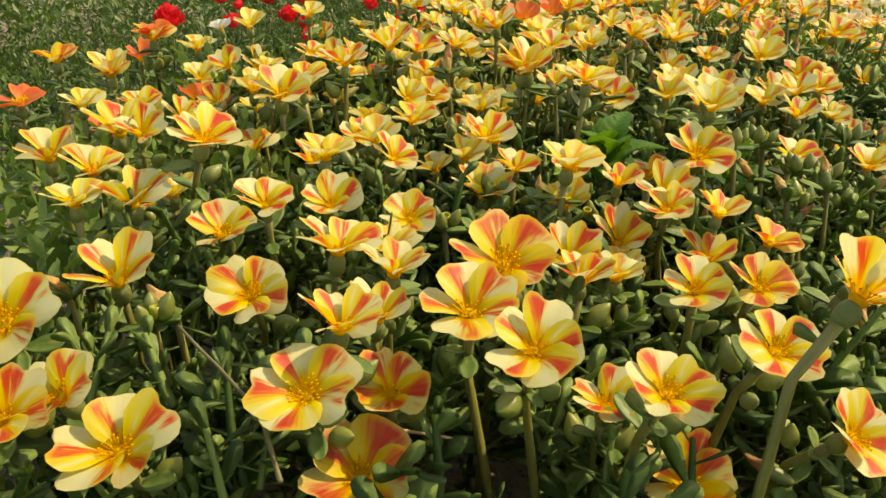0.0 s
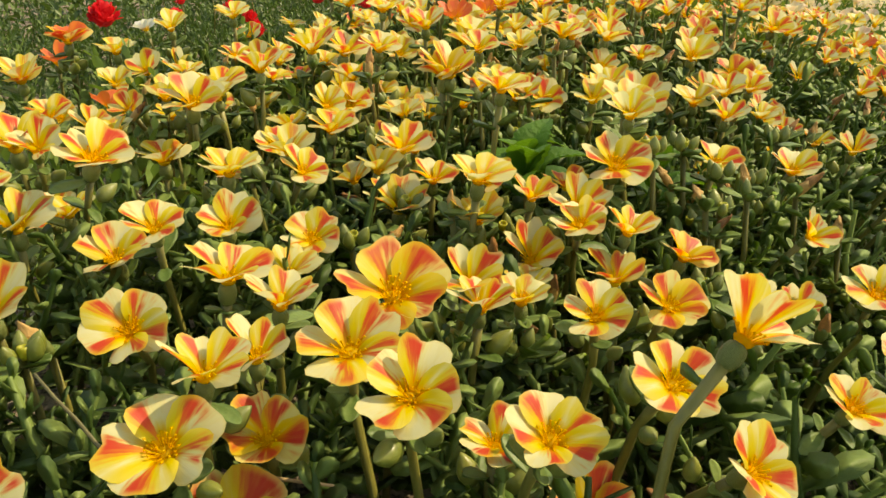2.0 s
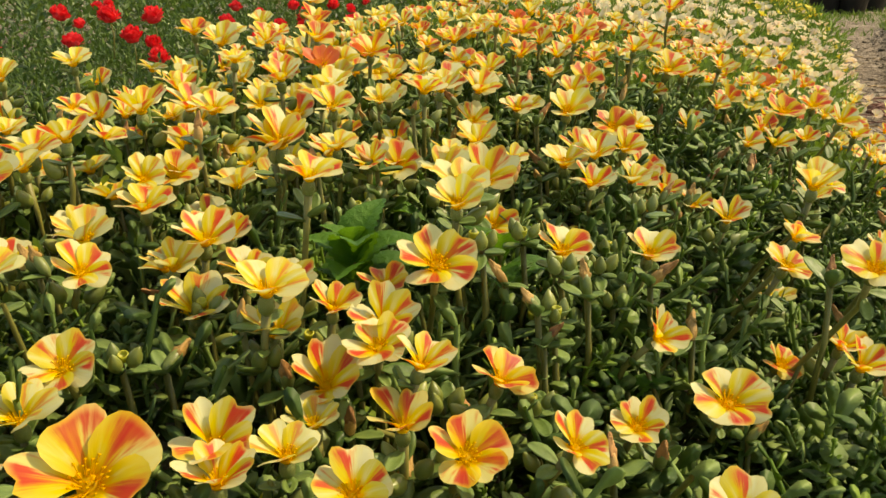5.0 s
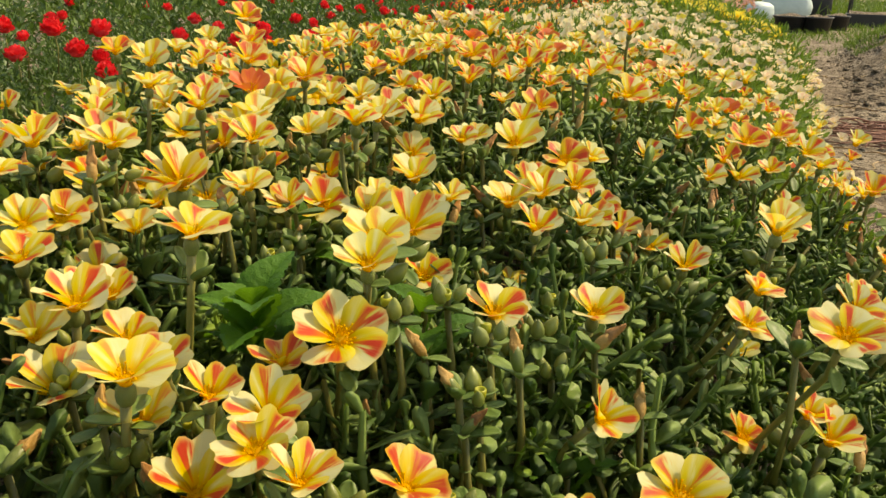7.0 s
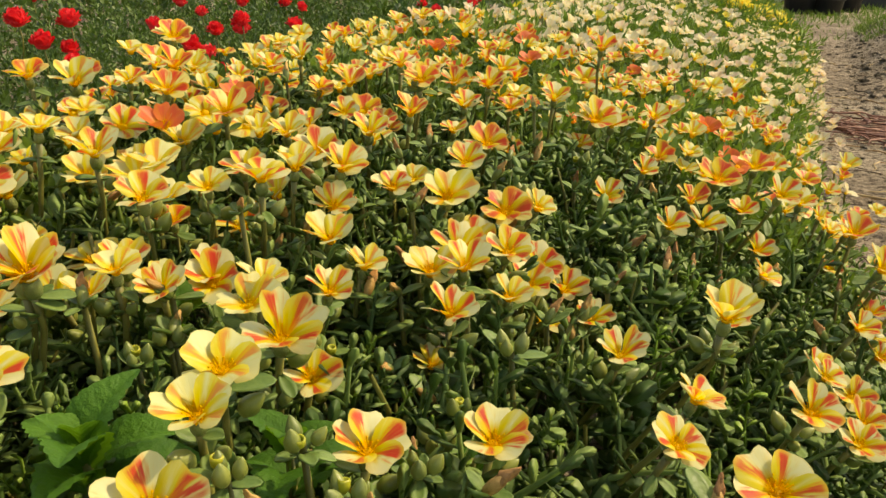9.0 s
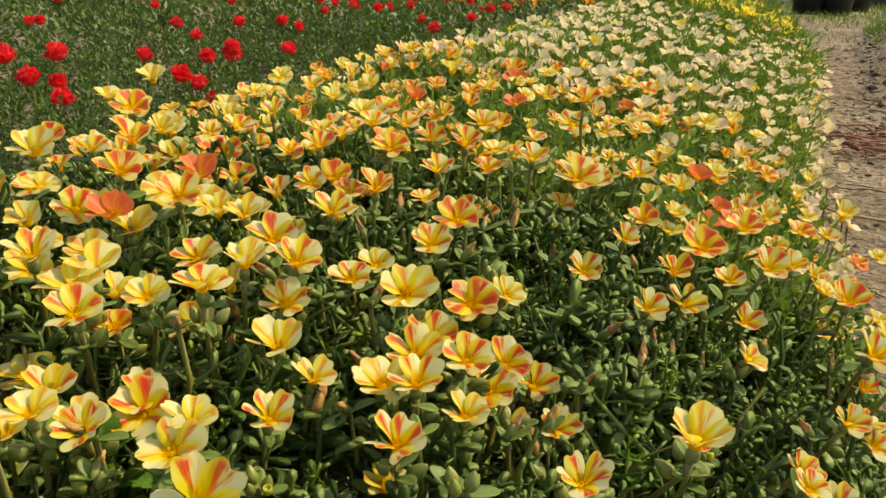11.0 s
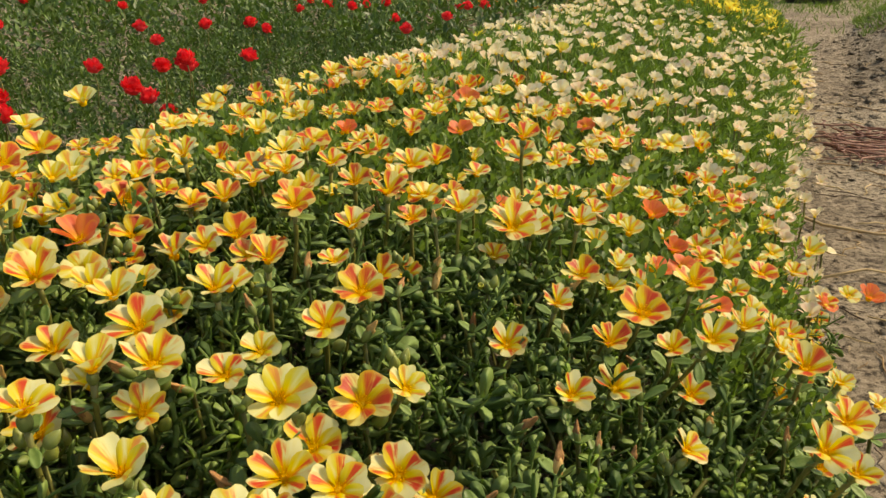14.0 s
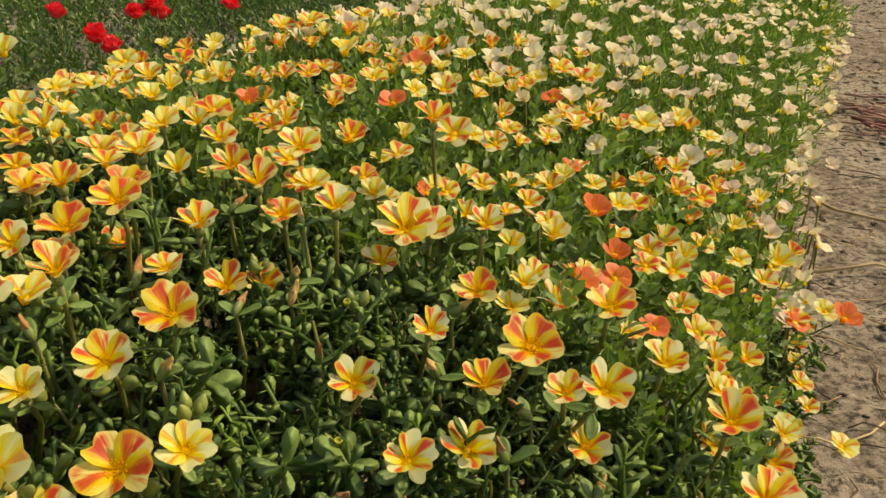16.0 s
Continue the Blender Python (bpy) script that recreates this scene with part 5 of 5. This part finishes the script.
# ---- leafy shoots that stand up out of the mat ----
TWIG = mesh_of("stem", *tube([(0, 0, -0.03), (0.002, 0.001, 0.01), (0.001, 0.003, 0.042)], [0.0018, 0.0016, 0.001], 6), STEM)


def purslane_shoot(x, y, z):
    thing = tagged(new("purslane_shoot"), "upright purslane shoot with fleshy spoon-shaped green leaves", "shoot", "leafy shoots")
    thing.matrix_basis = turned(rng, x, y, z, 35, rng.uniform(0.85, 1.15))
    stem = piece("stem", TWIG, thing)
    for i in range(10):
        t = (i + 0.5) / 10
        m = Matrix.Translation((0.001, 0.002 * t, 0.042 * t)) @ Matrix.Rotation(i * 2.39996, 4, "Z") @ Matrix.Rotation(-radians(5 + 60 * t + rng.uniform(-12, 12)), 4, "Y") @ Matrix.Scale((1.05 - 0.45 * t * t) * rng.uniform(0.85, 1.1), 4)
        piece("leaf", rng.choice(WHORL), stem, m)


made = 0
while made < 105:
    u, v = rng.uniform(-0.2, 0.17), rng.uniform(0.36, 1.0)
    x, y = to_xy(u, v)
    if any((x - a) ** 2 + (y - b) ** 2 < 0.022 ** 2 for a, b, _ in placed_blooms):
        continue
    purslane_shoot(x, y, float(bloom_height(u, v)) - rng.uniform(0.06, 0.09))
    made += 1


# ---- weeds with toothed leaves ----
def toothed_leaf(length, width, teeth=8):
    """A broad leaf along +x with scalloped teeth, folded on its rib and puckered between slanting side veins."""
    verts, faces, rows_, cols = [], [], teeth * 4, 8
    for i in range(rows_ + 1):
        t = i / rows_
        w = width / 2 * max(0.02, math.sin(math.pi * (0.02 + 0.97 * t) ** 0.78)) ** 0.75
        arch = 0.16 * length * math.sin(math.pi * t) - 0.16 * length * t * t
        for k in range(cols + 1):
            q = 2 * k / cols - 1
            a = abs(q)
            crest = abs(math.sin(math.pi * teeth * t))
            rim = w * q * (1 + 0.13 * (crest - 0.5) * a ** 4)
            pucker = 0.055 * width * abs(math.sin(math.pi * teeth * (t - 0.16 * a))) * math.sin(math.pi * min(1.0, a * 0.8 + 0.02)) * math.sin(math.pi * t) ** 0.5
            verts.append((t * length + 0.10 * length * a * a * (1 - t), rim, arch + 0.34 * w * a + pucker))
    n = cols + 1
    for i in range(rows_):
        faces += [(i * n + k, i * n + k + 1, (i + 1) * n + k + 1, (i + 1) * n + k) for k in range(cols)]
    return verts, faces


TOOTHED = [mesh_of("leaf", *toothed_leaf(0.045, 0.027, 9), NETTLE), mesh_of("leaf", *toothed_leaf(0.036, 0.023, 8), NETTLE), mesh_of("leaf", *toothed_leaf(0.05, 0.028, 9), NETTLE)]


def weed(x, y, z, size, count):
    thing = tagged(new("toothed_weed"), "bright green weed with broad toothed leaves", "weed", "weeds in the flower bed")
    thing.location = (x, y, z - 0.08)
    stem = piece("stem", mesh_of("stem", *tube([(0, 0, 0), (0.002, 0, 0.05), (0, 0, 0.082)], [0.0022, 0.002, 0.0016], 6), STEM), thing)
    for k in range(count):
        m = Matrix.Translation((0, 0, 0.06 + 0.02 * k / count)) @ Matrix.Rotation(k * 2.2 + rng.uniform(-0.3, 0.3), 4, "Z") @ Matrix.Rotation(-radians(12 + 62 * k / count + rng.uniform(-10, 10)), 4, "Y") @ Matrix.Scale(size * (1.1 - 0.35 * k / count) * rng.uniform(0.85, 1.1), 4)
        piece("leaf", rng.choice(TOOTHED), stem, m)


for x, y, z, size, count in [(0.088, 0.438, 0.290, 0.85, 9), (0.158, 0.437, 0.288, 0.68, 6), (0.233, 0.475, 0.250, 0.55, 5), (0.209, 0.388, 0.236, 0.55, 5), (-0.070, 0.217, 0.235, 0.6, 6), (0.103, 0.545, 0.292, 0.7, 5)] + [(*to_xy(u_, v_), float(bloom_height(u_, v_)) - 0.035, s_, 6) for u_, v_, s_ in
                             [(-0.02, 0.50, 0.4), (0.05, 0.56, 0.45), (0.08, 0.66, 0.35), (0.02, 0.70, 0.4), (-0.08, 0.62, 0.35), (0.10, 0.50, 0.4), (0.12, 0.80, 0.4), (0.03, 0.86, 0.35), (-0.12, 0.42, 0.35), (0.09, 0.93, 0.35)]]:
    weed(x, y, z, size, count)


# ---- loose stalks in the bed ----
def stalk(name, label, points, radius, mat):
    v, f = tube(points, [radius * (1 - 0.35 * i / (len(points) - 1)) for i in range(len(points))], 6)
    return tagged(new(name, mesh_of(name, v, f, mat)), label, "stalk")


stalk("thin_stalk", "thin bent greenish brown stalk rising between flowers", [(-0.042, 0.179, 0.267), (-0.046, 0.190, 0.267), (-0.050, 0.199, 0.271), (-0.057, 0.207, 0.276), (-0.066, 0.215, 0.281), (-0.073, 0.220, 0.285), (-0.080, 0.226, 0.289)], 0.0008, STALK)
stalk("thin_stalk", "thin dry straw lying across the leaves", [(-0.031, 0.215, 0.262), (-0.014, 0.216, 0.259), (0.004, 0.214, 0.257)], 0.0007, STRAW)

# ---- the path: crumbs of soil, dead stalks and a heap of red straw ----
clod = lathe([(0.8, -0.4), (1.0, 0.1), (0.4, 0.6)], 5)
clods = []
for k in range(3):
    clods.append(([(x * rng.uniform(0.7, 1.2), y * rng.uniform(0.7, 1.2), z * rng.uniform(0.35, 0.75)) for x, y, z in clod[0]], clod[1]))
lumps = []
for k in range(6500):
    v = 0.6 + 4.4 * rng.random() ** 1.6
    u = rng.uniform(0.11, 0.95)
    patch = noise.noise((u * 6, v * 4, 4)) + 0.35
    if rng.random() > 0.25 + patch:
        continue
    lumps.append((k % 3, turned(rng, *to_xy(u, v), ground_height(u, v), 40, (0.0012 + 0.0075 * rng.random() ** 5) * (1 + 0.3 * (v - 0.6)))))
for k in range(1100):   # clods on the side of the bank
    u, v = rng.uniform(0.3, 1.1), rng.uniform(3.0, 5.4)
    lumps.append((k % 3, turned(rng, *to_xy(u, v), ground_height(u, v), 40, 0.006 + 0.02 * rng.random() ** 3)))
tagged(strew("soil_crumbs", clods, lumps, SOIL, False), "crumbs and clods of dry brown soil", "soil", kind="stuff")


def straws(name, label, count, u0, u1, v0, v1, lo, hi, mat, lift=0.003, wide=0.0011):
    rods = [tube([(-0.5, 0, 0), (-0.15, b_, 0.02), (0.2, -b_, 0.03), (0.5, b_ * 0.6, 0)], [0.018, 0.02, 0.018, 0.01], 4) for b_ in (0.04, 0.1, -0.07)]
    placed = []
    for k in range(count):
        u, v = rng.uniform(u0, u1), rng.uniform(v0, v1)
        placed.append((k % 3, turned(rng, *to_xy(u, v), ground_height(u, v) + lift * (0.3 + rng.random()), 10, rng.uniform(lo, hi))))
    return tagged(strew(name, rods, placed, mat), label, "straw", kind="stuff")


straws("dry_stalks", "thin dry tan stalks strewn on the soil", 520, 0.12, 0.9, 0.6, 4.2, 0.02, 0.09, STRAW)
straws("red_straw", "heap of reddish dry stalks on the path", 150, 0.20, 0.52, 2.52, 2.86, 0.06, 0.16, RED_STRAW, 0.022)
straws("bark_bits", "dark dry scraps on the soil", 800, 0.10, 0.85, 0.6, 4.2, 0.012, 0.06, DEAD)
stalk("dry_root", "long dry root lying on the soil", [(1.14, 1.74, 0.012), (1.17, 1.63, 0.014), (1.24, 1.58, 0.012), (1.36, 1.54, 0.012)], 0.0032, STRAW)
stalk("dry_root", "forked dry root lying on the soil", [(1.02, 1.40, 0.012), (1.12, 1.42, 0.015), (1.22, 1.36, 0.012)], 0.0025, STRAW)

# ---- grass on the bank and by the planters ----
blade = ([(-0.05, 0, 0), (0.05, 0, 0), (0.04, 0.12, 0.55), (-0.04, 0.12, 0.55), (0.0, 0.4, 0.95)], [(0, 1, 2, 3), (3, 2, 4)])
tufts = []
for k in range(15000):
    u, v = rng.uniform(-0.6, 1.6), 5.25 + 4.2 * rng.random() ** 1.2
    if k % 3 == 0:
        u, v = rng.uniform(0.40, 1.5), rng.uniform(4.6, 5.8)
        if 0.8 * noise.noise((u * 5, v * 5, 1)) + (v - 5.0) + (u - 0.5) * 0.3 < 0:
            continue
    elif v < 6.4 and 0.0 < u < 0.45 and rng.random() < 0.85:
        continue
    tufts.append((0, turned(rng, *to_xy(u, v), ground_height(u, v) - 0.005, 50, rng.uniform(0.02, 0.055) * (1 + 0.1 * (v - 4.5)))))
for k in range(4000):
    u, v = rng.uniform(-0.5, 3.0), rng.uniform(9.2, 14.0)
    tufts.append((0, turned(rng, *to_xy(u, v), ground_height(u, v) - 0.005, 45, rng.uniform(0.10, 0.2))))
tagged(strew("grass", [blade], tufts, GRASS), "fresh green grass on the earth bank", "grass", kind="stuff")


# ---- planters, sacks and posts at the end of the path ----
def planter(x, y, r, h):
    thing = tagged(new("planter"), "low black plastic planter filled with soil", "planter", "black planters")
    thing.location = (x, y, ground_height(*to_uv(x, y)) - 0.004)
    piece("tub", mesh_of("tub", *lathe([(r * 0.84, 0.0), (r * 0.97, h * 0.9), (r * 1.04, h * 0.9), (r * 1.04, h), (r * 0.95, h), (r * 0.93, h * 0.85), (r * 0.2, h * 0.8)], 20), PLASTIC), thing)
    v, f = lathe([(r * 0.93, h * 0.86), (r * 0.6, h * 1.02), (r * 0.3, h * 1.08), (r * 0.03, h * 1.1)], 16)
    piece("soil_fill", mesh_of("soil_fill", [(a * (1 + rng.uniform(-0.04, 0)), b, c + rng.uniform(-0.008, 0.008)) for a, b, c in v], f, SOIL), thing, None, "dry brown soil")


for u, v, r, h in [(0.09, 7.25, 0.118, 0.125), (0.29, 7.28, 0.112, 0.13), (0.455, 7.7, 0.09, 0.125)]:
    planter(*to_xy(u, v), r, h)


def trough(u, v, length, depth, h):
    thing = tagged(new("planter_trough"), "long black plastic trough heaped with dry soil", "planter", "black planters")
    x, y = to_xy(u, v)
    thing.matrix_basis = pose(x, y, ground_height(u, v) - 0.004, 0, 0, -30)
    outer = [(-length, -depth), (length, -depth), (length, depth), (-length, depth)]
    rings = [(0.92, 0.0), (1.0, 0.86), (1.04, 0.86), (1.04, 1.0), (0.97, 1.0), (0.96, 0.8)]
    verts = [(a * k, b * k, h * z) for k, z in rings for a, b in outer]
    faces = [(i * 4 + k, i * 4 + (k + 1) % 4, i * 4 + 4 + (k + 1) % 4, i * 4 + 4 + k) for i in range(5) for k in range(4)] + [(3, 2, 1, 0), (20, 21, 22, 23)]
    piece("tub", mesh_of("tub", verts, faces, PLASTIC, None, False), thing)
    n = 14
    heap = [((2 * i / n - 1) * length * 0.95, (2 * j / 6 - 1) * depth * 0.95, h * (0.82 + 0.35 * math.sin(math.pi * j / 6) * (1 + 0.5 * noise.noise((i * 0.7, j * 0.9, u))))) for j in range(7) for i in range(n + 1)]
    grid = [(j * (n + 1) + i, j * (n + 1) + i + 1, (j + 1) * (n + 1) + i + 1, (j + 1) * (n + 1) + i) for j in range(6) for i in range(n)]
    piece("soil_fill", mesh_of("soil_fill", heap, grid, SOIL), thing, None, "dry brown soil")


trough(0.80, 8.4, 0.24, 0.10, 0.115)
trough(1.36, 8.5, 0.24, 0.10, 0.115)


def sack(x, y, sx, sy, sz, turn_, label, band):
    thing = tagged(new("sack"), label, "sack")
    thing.matrix_basis = pose(x, y, ground_height(*to_uv(x, y)), 0, 0, turn_)
    bm = bmesh.new()
    bmesh.ops.create_uvsphere(bm, u_segments=20, v_segments=12, radius=1)
    for v in bm.verts:
        p = v.co
        k = 1 + 0.10 * noise.noise(p * 2.2 + Vector((x, y, 0))) + 0.05 * noise.noise(p * 6)
        v.co = Vector((sx * math.copysign(abs(p.x) ** 0.7, p.x) * k, sy * math.copysign(abs(p.y) ** 0.8, p.y) * k, max(0.0, sz * (1 + math.copysign(abs(p.z) ** 0.75, p.z) * k) / 2)))
    me = bpy.data.meshes.new("body")
    bm.to_mesh(me)
    bm.free()
    me.shade_smooth()
    me.materials.append(BAG)
    piece("body", me, thing)
    if band:
        v, f = tube([(-sx * 0.5, -sy * 0.2, sz * 0.93), (0, -sy * 0.25, sz * 1.0), (sx * 0.5, -sy * 0.2, sz * 0.93)], [0.05, 0.06, 0.05], 8)
        piece("printed_band", mesh_of("printed_band", [(a, b, c - 0.04) for a, b, c in v], f, TEAL), thing, None, "teal printed band")


sack(*to_xy(0.06, 8.7), 0.22, 0.15, 0.29, -25, "full white plastic sack with a teal print, lying down", True)
sack(*to_xy(-0.16, 8.25), 0.12, 0.11, 0.19, 15, "small white plastic sack slumped on the grass", False)
for u, v, r, h in [(0.36, 9.6, 0.12, 1.0), (0.14, 9.9, 0.10, 1.2), (0.66, 9.7, 0.02, 1.3)]:
    x, y = to_xy(u, v)
    ob = new("dark_post", mesh_of("dark_post", *crumple(rng, [(r * 1.1, 0), (r, 0.3 * h), (r * 0.96, 0.7 * h), (r * 0.92, h)], 14, 0.03), DARKWOOD))
    ob.location = (x, y, ground_height(u, v) - 0.01)
    tagged(ob, "thick dark round post standing by the planters" if r > 0.05 else "thin dark pole standing behind the planters", "post")
